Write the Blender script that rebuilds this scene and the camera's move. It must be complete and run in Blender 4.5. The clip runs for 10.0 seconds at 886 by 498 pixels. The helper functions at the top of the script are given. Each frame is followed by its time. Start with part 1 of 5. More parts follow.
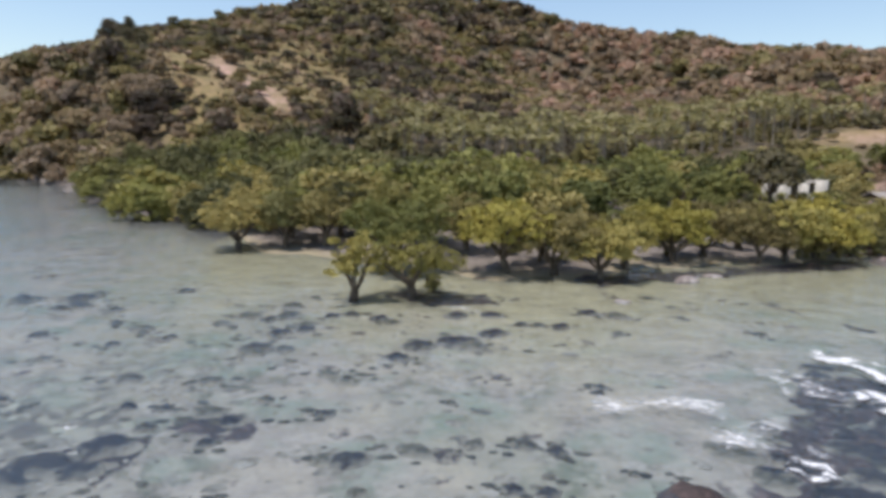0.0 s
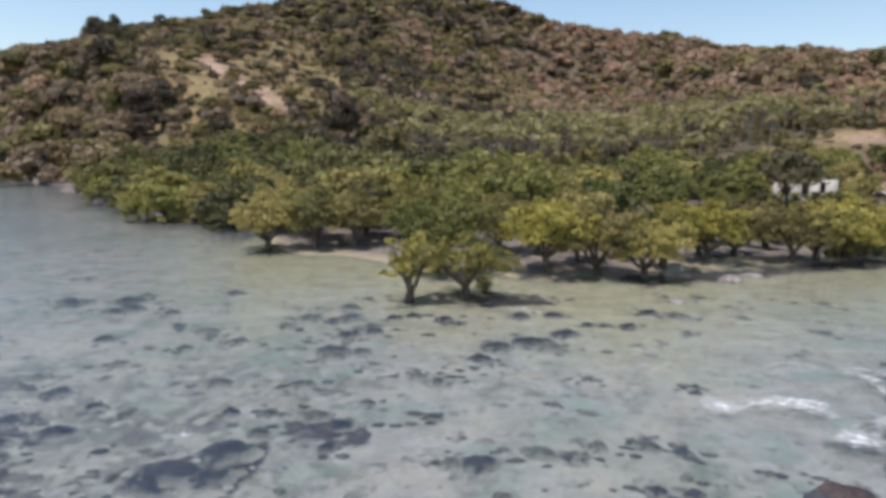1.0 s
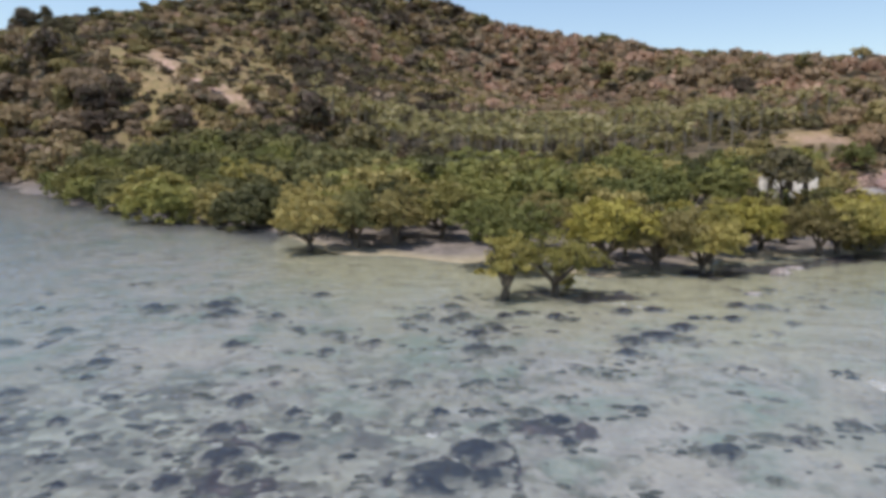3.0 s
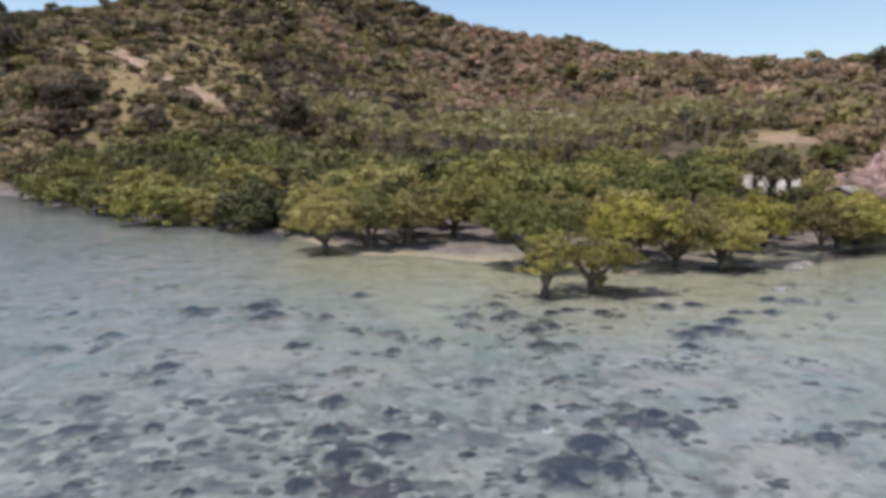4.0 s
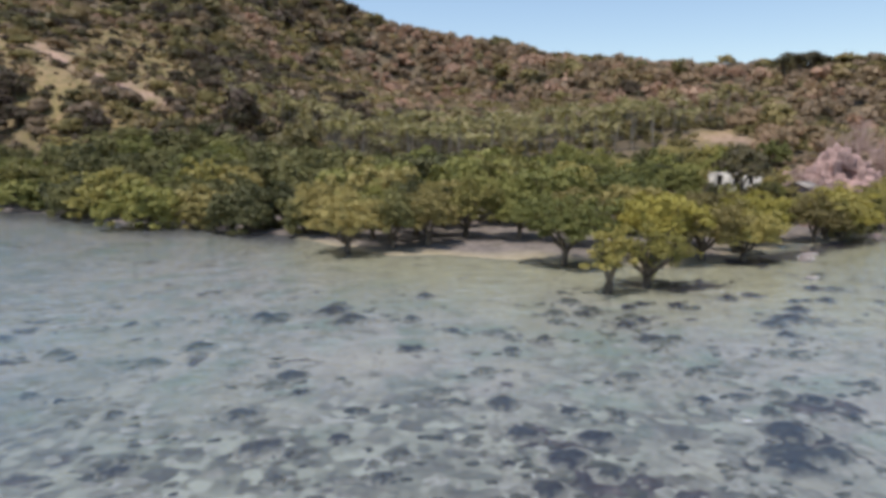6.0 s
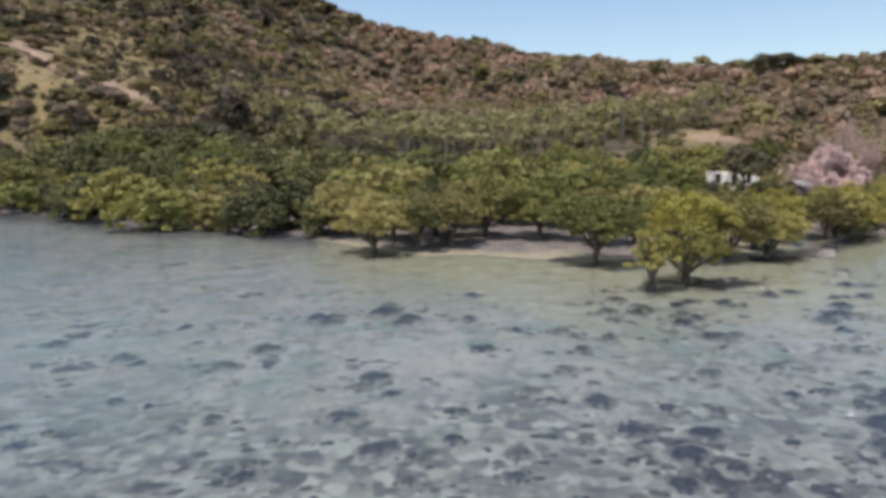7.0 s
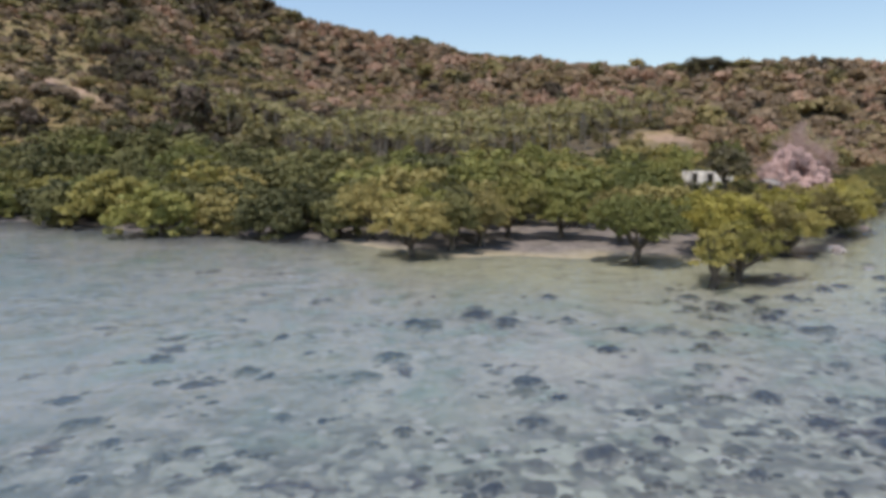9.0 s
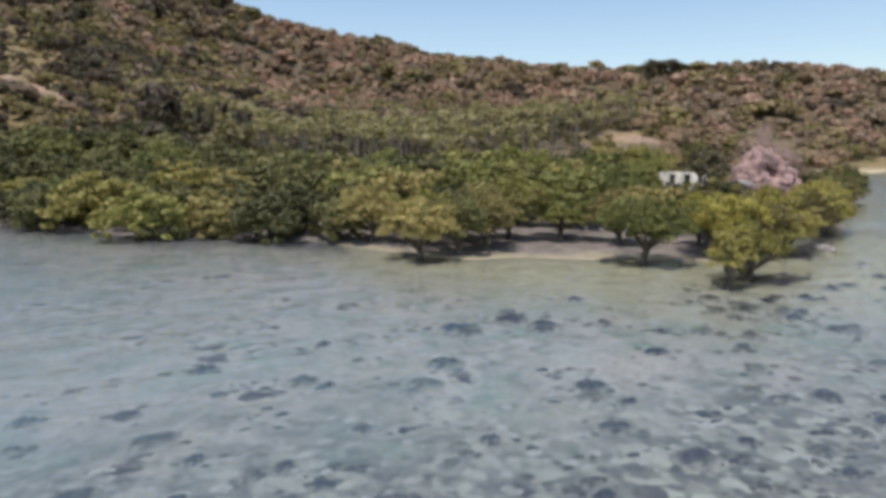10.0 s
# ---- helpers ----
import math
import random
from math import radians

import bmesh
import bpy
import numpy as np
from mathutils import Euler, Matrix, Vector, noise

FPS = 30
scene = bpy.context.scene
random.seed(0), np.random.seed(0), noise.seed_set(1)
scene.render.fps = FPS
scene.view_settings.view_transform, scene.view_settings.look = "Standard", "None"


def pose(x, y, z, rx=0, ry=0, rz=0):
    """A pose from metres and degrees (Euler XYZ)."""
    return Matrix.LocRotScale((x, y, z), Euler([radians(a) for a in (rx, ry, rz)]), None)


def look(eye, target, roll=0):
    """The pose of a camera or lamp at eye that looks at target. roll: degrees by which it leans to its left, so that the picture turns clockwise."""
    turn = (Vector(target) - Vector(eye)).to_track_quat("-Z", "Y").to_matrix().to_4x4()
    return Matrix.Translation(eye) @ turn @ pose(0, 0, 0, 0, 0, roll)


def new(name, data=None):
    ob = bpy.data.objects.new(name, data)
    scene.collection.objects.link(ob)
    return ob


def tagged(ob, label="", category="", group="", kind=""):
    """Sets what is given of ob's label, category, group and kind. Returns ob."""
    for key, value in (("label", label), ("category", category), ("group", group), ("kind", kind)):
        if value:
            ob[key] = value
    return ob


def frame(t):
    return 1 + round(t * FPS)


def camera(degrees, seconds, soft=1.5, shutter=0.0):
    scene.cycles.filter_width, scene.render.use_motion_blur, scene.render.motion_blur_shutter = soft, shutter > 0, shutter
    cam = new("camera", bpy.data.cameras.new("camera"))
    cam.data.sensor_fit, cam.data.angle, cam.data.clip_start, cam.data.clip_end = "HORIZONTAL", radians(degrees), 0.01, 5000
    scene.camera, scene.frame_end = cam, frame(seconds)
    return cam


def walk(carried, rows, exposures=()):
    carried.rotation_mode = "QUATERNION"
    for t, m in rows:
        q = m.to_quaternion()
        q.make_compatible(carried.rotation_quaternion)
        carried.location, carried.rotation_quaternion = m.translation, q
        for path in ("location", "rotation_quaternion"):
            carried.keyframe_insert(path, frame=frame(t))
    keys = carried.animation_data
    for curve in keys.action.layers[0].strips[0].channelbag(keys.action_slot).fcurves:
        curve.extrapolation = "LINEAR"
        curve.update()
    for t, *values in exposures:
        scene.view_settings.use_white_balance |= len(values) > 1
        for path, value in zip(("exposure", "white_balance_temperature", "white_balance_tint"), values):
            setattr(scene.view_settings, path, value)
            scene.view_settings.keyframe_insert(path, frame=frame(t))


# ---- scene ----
cam = camera(70.3, 10.0, soft=4.0)
PATH = [
    (0, (-0.482, 3.202, 7.513), (-0.619, 5.175, 7.217), 0.7),
    (0.5, (-2.378, 3.159, 7.494), (-2.496, 5.134, 7.197), 0.7),
    (1, (-4.234, 3.151, 7.486), (-4.321, 5.127, 7.19), 0.7),
    (1.5, (-6.223, 2.946, 7.527), (-6.258, 4.923, 7.23), 0.7),
    (2, (-8.198, 2.823, 7.52), (-8.192, 4.801, 7.223), 0.7),
    (2.5, (-10.221, 2.765, 7.473), (-10.173, 4.743, 7.177), 0.7),
    (3, (-12.314, 2.906, 7.4), (-12.211, 4.881, 7.104), 0.7),
    (4.5, (-18.177, 3.351, 7.261), (-17.895, 5.309, 6.968), 0.5),
    (5, (-19.994, 3.709, 7.198), (-19.639, 5.656, 6.906), 0.4),
    (5.5, (-21.739, 4.201, 7.141), (-21.334, 6.137, 6.849), 0.4),
    (7, (-27.048, 5.512, 7.112), (-26.536, 7.423, 6.819), 0.3),
    (7.5, (-28.797, 5.999, 7.113), (-28.244, 7.898, 6.82), 0.2),
    (8, (-30.553, 6.613, 7.112), (-29.952, 8.498, 6.819), 0.2),
    (8.5, (-32.268, 7.238, 7.144), (-31.621, 9.107, 6.851), 0.3),
    (9, (-33.934, 7.878, 7.214), (-33.236, 9.729, 6.921), 0.2),
    (9.5, (-35.553, 8.642, 7.301), (-34.796, 10.47, 7.008), 0.2),
    (10, (-37.182, 9.318, 7.403), (-36.367, 11.121, 7.109), 0.3),
]

walk(cam, [(t, look(eye, target, roll)) for t, eye, target, roll in PATH], ((0, 0.06, 6460, 13), (10, 0.0, 6440, 12.5)))

# ---- daylight ----
SUN_ELEVATION, SUN_AZIMUTH = radians(72), radians(-125)   # azimuth from +y towards +x
world = bpy.data.worlds.new("sky")
world.use_nodes = True
scene.world = world
wn = world.node_tree.nodes
sky = wn.new("ShaderNodeTexSky")
sky.sky_type, sky.sun_disc = "NISHITA", False
sky.sun_elevation, sky.sun_rotation = SUN_ELEVATION, SUN_AZIMUTH
sky.air_density, sky.dust_density, sky.ozone_density = 1.25, 0.35, 1.5
wn["Background"].inputs["Strength"].default_value = 0.15
world.node_tree.links.new(sky.outputs[0], wn["Background"].inputs["Color"])
sun_dir = Vector((math.sin(SUN_AZIMUTH) * math.cos(SUN_ELEVATION), math.cos(SUN_AZIMUTH) * math.cos(SUN_ELEVATION), math.sin(SUN_ELEVATION)))
sun = new("sun", bpy.data.lights.new("sun", "SUN"))
sun.data.energy, sun.data.angle, sun.data.color = 3.95, radians(0.55), (1.0, 0.93, 0.83)
sun.matrix_world = look(sun_dir * 100, (0, 0, 0))


# ---- materials ----
def shader(name):
    m = bpy.data.materials.new(name)
    m.use_nodes = True
    t = m.node_tree
    return m, t.nodes, t.links, t.nodes["Principled BSDF"]


def ramp(nodes, links, fac, stops):
    r = nodes.new("ShaderNodeValToRGB")
    e = r.color_ramp.elements
    while len(e) < len(stops):
        e.new(0.5)
    for k, (p, c) in zip(e, stops):
        k.position, k.color = p, (*c, 1)
    links.new(fac, r.inputs[0])
    return r.outputs[0]


def noise_tex(nodes, links, vec, scale, detail=4, rough=0.55):
    n = nodes.new("ShaderNodeTexNoise")
    n.inputs["Scale"].default_value, n.inputs["Detail"].default_value, n.inputs["Roughness"].default_value = scale, detail, rough
    links.new(vec, n.inputs["Vector"])
    return n.outputs["Fac"]


def mixed(nodes, links, fac, a, b, mode="MIX"):
    m = nodes.new("ShaderNodeMix")
    m.data_type, m.blend_type = "RGBA", mode
    for sock, v in ((m.inputs[0], fac), (m.inputs[6], a), (m.inputs[7], b)):
        if isinstance(v, bpy.types.NodeSocket):
            links.new(v, sock)
        else:
            sock.default_value = v if isinstance(v, float) else (*v, 1)
    return m.outputs[2]


def maths(nodes, links, op, a, b=0.0, c=0.0):
    m = nodes.new("ShaderNodeMath")
    m.operation = op
    for sock, v in zip(m.inputs, (a, b, c)):
        if isinstance(v, bpy.types.NodeSocket):
            links.new(v, sock)
        else:
            sock.default_value = v
    return m.outputs[0]


def coords(nodes):
    return nodes.new("ShaderNodeTexCoord").outputs["Object"]


def attribute(nodes, name):
    a = nodes.new("ShaderNodeAttribute")
    a.attribute_name = name
    return a.outputs["Fac"]


def bumped(nodes, links, bsdf, height, strength, distance):
    b = nodes.new("ShaderNodeBump")
    b.inputs["Strength"].default_value, b.inputs["Distance"].default_value = strength, distance
    links.new(height, b.inputs["Height"])
    links.new(b.outputs[0], bsdf.inputs["Normal"])


def rough_surface(name, stops, scale, roughness=0.85, bump=0.5, fine=6.0, distance=0.05, vary=0.16):
    """A weathered surface: colours on a ramp over two noises, with relief."""
    m, n, l, p = shader(name)
    c = coords(n)
    big, small = noise_tex(n, l, c, scale), noise_tex(n, l, c, scale * fine, 6, 0.65)
    fac = maths(n, l, "MULTIPLY_ADD", big, 0.6, maths(n, l, "MULTIPLY", small, 0.4))
    info = n.new("ShaderNodeObjectInfo")
    fac = maths(n, l, "ADD", fac, maths(n, l, "MULTIPLY_ADD", info.outputs["Random"], vary, -vary / 2))
    l.new(ramp(n, l, fac, stops), p.inputs["Base Color"])
    p.inputs["Roughness"].default_value = roughness
    p.inputs["Specular IOR Level"].default_value = 0.3
    bumped(n, l, p, small, bump, distance)
    return m


def leaf_surface(name, stops, spread=0.35, tint="", translucent=0.19, sap=0.5):
    """Foliage: colour by leaf, by plant and, for woods, by a tint stored with each tree."""
    m, n, l, p = shader(name)
    geo, info = n.new("ShaderNodeNewGeometry"), n.new("ShaderNodeObjectInfo")
    island = geo.outputs["Random Per Island"]
    whole = attribute(n, tint) if tint else maths(n, l, "MULTIPLY_ADD", info.outputs["Random"], 0.85, 0.08)
    fac = maths(n, l, "MULTIPLY_ADD", island, spread, maths(n, l, "MULTIPLY_ADD", whole, 1.0, -spread / 2))
    fac = maths(n, l, "ADD", maths(n, l, "MULTIPLY_ADD", noise_tex(n, l, coords(n), 0.9, 2), 0.3, -0.15), fac)
    colour = ramp(n, l, fac, stops)
    l.new(colour, p.inputs["Base Color"])
    p.inputs["Roughness"].default_value, p.inputs["Specular IOR Level"].default_value = 0.6, 0.25
    tr = n.new("ShaderNodeBsdfTranslucent")
    l.new(mixed(n, l, sap, colour, (0.28, 0.26, 0.05)), tr.inputs["Color"])
    mix = n.new("ShaderNodeMixShader")
    mix.inputs[0].default_value = translucent
    l.new(p.outputs[0], mix.inputs[1])
    l.new(tr.outputs[0], mix.inputs[2])
    l.new(mix.outputs[0], n["Material Output"].inputs[0])
    return m


def ground_surface():
    """Sandy, weedy bed and mud near the shore, leaf litter under the woods, dry grass in the open, bare soil where it is marked."""
    m, n, l, p = shader("ground")
    c = coords(n)
    fine, mid, big = noise_tex(n, l, c, 3.2, 6, 0.7), noise_tex(n, l, c, 0.7, 5, 0.6), noise_tex(n, l, c, 0.09, 4)
    grain = maths(n, l, "MULTIPLY_ADD", mid, 0.55, maths(n, l, "MULTIPLY", fine, 0.45))
    sand = ramp(n, l, grain, [(0.30, (0.16, 0.132, 0.105)), (0.43, (0.345, 0.295, 0.245)), (0.57, (0.47, 0.405, 0.34)), (0.75, (0.57, 0.50, 0.43))])
    weed = ramp(n, l, noise_tex(n, l, c, 1.25, 5, 0.62), [(0.50, (0, 0, 0)), (0.60, (1, 1, 1))])
    zone = ramp(n, l, noise_tex(n, l, c, 0.16, 3), [(0.40, (0, 0, 0)), (0.62, (1, 1, 1))])
    sand = mixed(n, l, maths(n, l, "MULTIPLY", maths(n, l, "MULTIPLY", weed, zone), 0.75), sand, (0.115, 0.115, 0.075))
    sand = mixed(n, l, maths(n, l, "MULTIPLY", ramp(n, l, big, [(0.45, (0, 0, 0)), (0.62, (1, 1, 1))]), 0.45), sand, (0.22, 0.25, 0.16))
    patch = noise_tex(n, l, c, 0.38, 4, 0.6)
    sand = mixed(n, l, ramp(n, l, patch, [(0.5, (0, 0, 0)), (0.66, (0.5, 0.5, 0.5))]), sand, (0.55, 0.46, 0.34))
    sand = mixed(n, l, ramp(n, l, patch, [(0.34, (0.5, 0.5, 0.5)), (0.48, (0, 0, 0))]), sand, (0.23, 0.30, 0.22))
    sand = mixed(n, l, maths(n, l, "MULTIPLY", attribute(n, "silt"), maths(n, l, "MULTIPLY", ramp(n, l, noise_tex(n, l, c, 0.95, 5, 0.65), [(0.42, (0.1, 0.1, 0.1)), (0.58, (1, 1, 1))]), 0.8)), sand, (0.13, 0.118, 0.095))
    bend = n.new("ShaderNodeVectorMath")
    bend.operation = "MULTIPLY_ADD"
    bend.inputs[1].default_value = (0.55, 0.55, 0.0)
    warp = n.new("ShaderNodeTexNoise")
    warp.inputs["Scale"].default_value, warp.inputs["Detail"].default_value = 1.3, 3
    l.new(c, warp.inputs["Vector"])
    l.new(warp.outputs["Color"], bend.inputs[0])
    l.new(c, bend.inputs[2])
    cells = n.new("ShaderNodeTexVoronoi")
    cells.feature = "SMOOTH_F1"
    cells.inputs["Scale"].default_value, cells.inputs["Smoothness"].default_value = 2.3, 0.55
    l.new(bend.outputs[0], cells.inputs["Vector"])
    pick = n.new("ShaderNodeSeparateColor")
    l.new(cells.outputs["Color"], pick.inputs[0])
    stony = ramp(n, l, maths(n, l, "MULTIPLY_ADD", fine, 0.5, maths(n, l, "MULTIPLY", pick.outputs[0], 0.75)), [(0.22, (0.045, 0.04, 0.045)), (0.42, (0.12, 0.108, 0.095)), (0.62, (0.26, 0.24, 0.18)), (0.9, (0.46, 0.43, 0.335))])
    strewn = ramp(n, l, noise_tex(n, l, c, 0.33, 4, 0.6), [(0.36, (0.15, 0.15, 0.15)), (0.56, (0.9, 0.9, 0.9))])
    sand = mixed(n, l, maths(n, l, "MULTIPLY", attribute(n, "stones"), strewn), sand, stony)
    shoal = ramp(n, l, grain, [(0.3, (0.24, 0.20, 0.12)), (0.5, (0.47, 0.40, 0.245)), (0.7, (0.57, 0.49, 0.33))])
    sand = mixed(n, l, attribute(n, "shoal"), sand, shoal)
    mud = ramp(n, l, grain, [(0.3, (0.085, 0.074, 0.072)), (0.5, (0.185, 0.16, 0.148)), (0.7, (0.30, 0.262, 0.236))])
    mud = mixed(n, l, ramp(n, l, noise_tex(n, l, c, 0.55, 5, 0.68), [(0.5, (0, 0, 0)), (0.64, (0.7, 0.7, 0.7))]), mud, (0.085, 0.078, 0.062))
    sand = mixed(n, l, attribute(n, "flat"), sand, mud)
    bed = ramp(n, l, noise_tex(n, l, c, 1.7, 5, 0.7), [(0.38, (0.022, 0.015, 0.022)), (0.54, (0.06, 0.04, 0.046)), (0.7, (0.18, 0.13, 0.12))])
    # the reef mask also paints tree shade beside the outer mangroves in this colour
    sand = mixed(n, l, ramp(n, l, maths(n, l, "ADD", attribute(n, "reef"), maths(n, l, "MULTIPLY_ADD", mid, 3.0, maths(n, l, "MULTIPLY_ADD", patch, 2.4, -2.75))), [(0.4, (0, 0, 0)), (0.68, (0.92, 0.92, 0.92))]), sand, bed)
    brush = noise_tex(n, l, c, 0.3, 5, 0.7)
    litter = mixed(n, l, ramp(n, l, brush, [(0.42, (0, 0, 0)), (0.6, (1, 1, 1))]), ramp(n, l, grain, [(0.3, (0.08, 0.062, 0.045)), (0.5, (0.145, 0.11, 0.075)), (0.7, (0.225, 0.17, 0.12))]),
                   ramp(n, l, grain, [(0.3, (0.08, 0.066, 0.036)), (0.5, (0.15, 0.12, 0.066)), (0.7, (0.23, 0.18, 0.105))]))
    grass = ramp(n, l, maths(n, l, "MULTIPLY_ADD", big, 0.5, maths(n, l, "MULTIPLY", mid, 0.5)),
                 [(0.34, (0.14, 0.122, 0.05)), (0.44, (0.21, 0.172, 0.072)), (0.54, (0.285, 0.205, 0.105)), (0.68, (0.35, 0.245, 0.15))])
    tussock = ramp(n, l, noise_tex(n, l, c, 0.45, 6, 0.75), [(0.48, (0, 0, 0)), (0.62, (0.7, 0.7, 0.7))])
    grass = mixed(n, l, maths(n, l, "MULTIPLY", tussock, 0.8), grass, (0.095, 0.085, 0.036))
    litter = mixed(n, l, tussock, litter, (0.085, 0.066, 0.042))
    soil = ramp(n, l, mid, [(0.3, (0.35, 0.21, 0.16)), (0.55, (0.50, 0.335, 0.265)), (0.8, (0.58, 0.44, 0.37))])
    worn = ramp(n, l, noise_tex(n, l, c, 0.22, 5, 0.65), [(0.42, (0.15, 0.15, 0.15)), (0.56, (1, 1, 1))])
    land = mixed(n, l, maths(n, l, "MULTIPLY", attribute(n, "soil"), worn), mixed(n, l, attribute(n, "meadow"), litter, grass), soil)
    l.new(mixed(n, l, attribute(n, "inland"), sand, land), p.inputs["Base Color"])
    p.inputs["Roughness"].default_value, p.inputs["Specular IOR Level"].default_value = 0.9, 0.2
    bumped(n, l, p, maths(n, l, "ADD", fine, mid), 0.6, 0.12)
    return m


def water_surface():
    """Clear shallow water: a rippled mirror by Fresnel over a slightly milky, blue-green clear body."""
    m, n, l, p = shader("water")
    n.remove(p)
    c = coords(n)
    stretch = n.new("ShaderNodeMapping")
    stretch.inputs["Rotation"].default_value, stretch.inputs["Scale"].default_value = (0, 0, radians(25)), (1.0, 2.2, 1)
    l.new(c, stretch.inputs["Vector"])
    waves = maths(n, l, "ADD", noise_tex(n, l, stretch.outputs[0], 1.1, 4, 0.6), maths(n, l, "MULTIPLY", noise_tex(n, l, stretch.outputs[0], 0.28, 3), 1.6))
    b = n.new("ShaderNodeBump")
    b.inputs["Strength"].default_value, b.inputs["Distance"].default_value = 0.55, 0.12
    l.new(waves, b.inputs["Height"])
    clear, milk, gloss = n.new("ShaderNodeBsdfTransparent"), n.new("ShaderNodeBsdfDiffuse"), n.new("ShaderNodeBsdfGlossy")
    clear.inputs["Color"].default_value = (0.828, 0.905, 0.985, 1)
    l.new(mixed(n, l, ramp(n, l, noise_tex(n, l, c, 0.045, 3), [(0.38, (0, 0, 0)), (0.62, (1, 1, 1))]), (0.22, 0.43, 0.52), (0.38, 0.45, 0.50)), milk.inputs["Color"])
    gloss.inputs["Roughness"].default_value = 0.12
    l.new(b.outputs[0], gloss.inputs["Normal"])
    f = n.new("ShaderNodeFresnel")
    f.inputs["IOR"].default_value = 1.33
    l.new(b.outputs[0], f.inputs["Normal"])
    body, top = n.new("ShaderNodeMixShader"), n.new("ShaderNodeMixShader")
    l.new(maths(n, l, "MULTIPLY_ADD", maths(n, l, "POWER", attribute(n, "depth"), 1.35), 0.66, 0.03), body.inputs[0])
    l.new(clear.outputs[0], body.inputs[1])
    l.new(milk.outputs[0], body.inputs[2])
    l.new(f.outputs[0], top.inputs[0])
    l.new(body.outputs[0], top.inputs[1])
    l.new(gloss.outputs[0], top.inputs[2])
    l.new(top.outputs[0], n["Material Output"].inputs[0])
    return m


M_ground, M_water = ground_surface(), water_surface()
M_bark = rough_surface("grey_bark", [(0.3, (0.035, 0.028, 0.02)), (0.5, (0.10, 0.08, 0.06)), (0.7, (0.21, 0.18, 0.14))], 2.5)
M_dead = rough_surface("bleached_bark", [(0.3, (0.27, 0.18, 0.15)), (0.5, (0.48, 0.34, 0.29)), (0.7, (0.66, 0.50, 0.44))], 2.0)
M_palm_bark = rough_surface("palm_bark", [(0.3, (0.14, 0.11, 0.08)), (0.6, (0.30, 0.25, 0.19))], 3.0)
M_rock = rough_surface("weedy_rock", [(0.32, (0.014, 0.013, 0.014)), (0.46, (0.04, 0.036, 0.034)), (0.56, (0.085, 0.075, 0.055)), (0.7, (0.19, 0.16, 0.12))], 1.6, 0.8, 0.8)
def bedded_rock(name, stops, scale, sand, rim=0.52):
    """Weedy rock with sand drifted over its rim."""
    m = rough_surface(name, stops, scale, 0.8, 0.8, vary=0.3)
    n, l = m.node_tree.nodes, m.node_tree.links
    p = n["Principled BSDF"]
    rock = p.inputs["Base Color"].links[0].from_socket
    c = coords(n)
    far = n.new("ShaderNodeVectorMath")
    far.operation = "LENGTH"
    flat = n.new("ShaderNodeVectorMath")
    flat.operation = "MULTIPLY"
    flat.inputs[1].default_value = (1, 1, 0)
    l.new(c, flat.inputs[0])
    l.new(flat.outputs[0], far.inputs[0])
    edge = maths(n, l, "ADD", far.outputs["Value"], maths(n, l, "MULTIPLY_ADD", noise_tex(n, l, c, 2.6, 5, 0.65), 1.1, -0.55))
    l.new(mixed(n, l, ramp(n, l, edge, [(rim, (0, 0, 0)), (rim + 0.5, (1, 1, 1))]), rock, sand), p.inputs["Base Color"])
    return m


M_bedded = bedded_rock("bedded_rock", [(0.32, (0.022, 0.018, 0.028)), (0.46, (0.048, 0.04, 0.046)), (0.56, (0.105, 0.095, 0.072)), (0.7, (0.23, 0.205, 0.155))], 3.2, (0.38, 0.335, 0.265))
M_reef = rough_surface("reef_rock", [(0.32, (0.016, 0.013, 0.015)), (0.5, (0.06, 0.045, 0.045)), (0.68, (0.16, 0.11, 0.10))], 2.2, 0.6, 0.9)
M_cobble = rough_surface("cobble", [(0.36, (0.07, 0.065, 0.06)), (0.46, (0.17, 0.15, 0.12)), (0.54, (0.27, 0.235, 0.185)), (0.64, (0.42, 0.38, 0.32))], 1.1, 0.8, 0.6)
M_red_rock = rough_surface("reddish_rock", [(0.3, (0.10, 0.072, 0.066)), (0.5, (0.27, 0.195, 0.178)), (0.72, (0.47, 0.375, 0.345))], 0.8, 0.85, 0.8)
M_pink_earth = rough_surface("pink_earth", [(0.3, (0.15, 0.095, 0.08)), (0.45, (0.28, 0.19, 0.168)), (0.58, (0.42, 0.28, 0.25)), (0.72, (0.56, 0.40, 0.36))], 0.45, 0.9, 0.9, 5.0, 0.2)
M_pale_rock = rough_surface("pale_rock", [(0.3, (0.10, 0.08, 0.075)), (0.48, (0.26, 0.22, 0.20)), (0.65, (0.55, 0.50, 0.46))], 0.6, 0.85, 0.8)


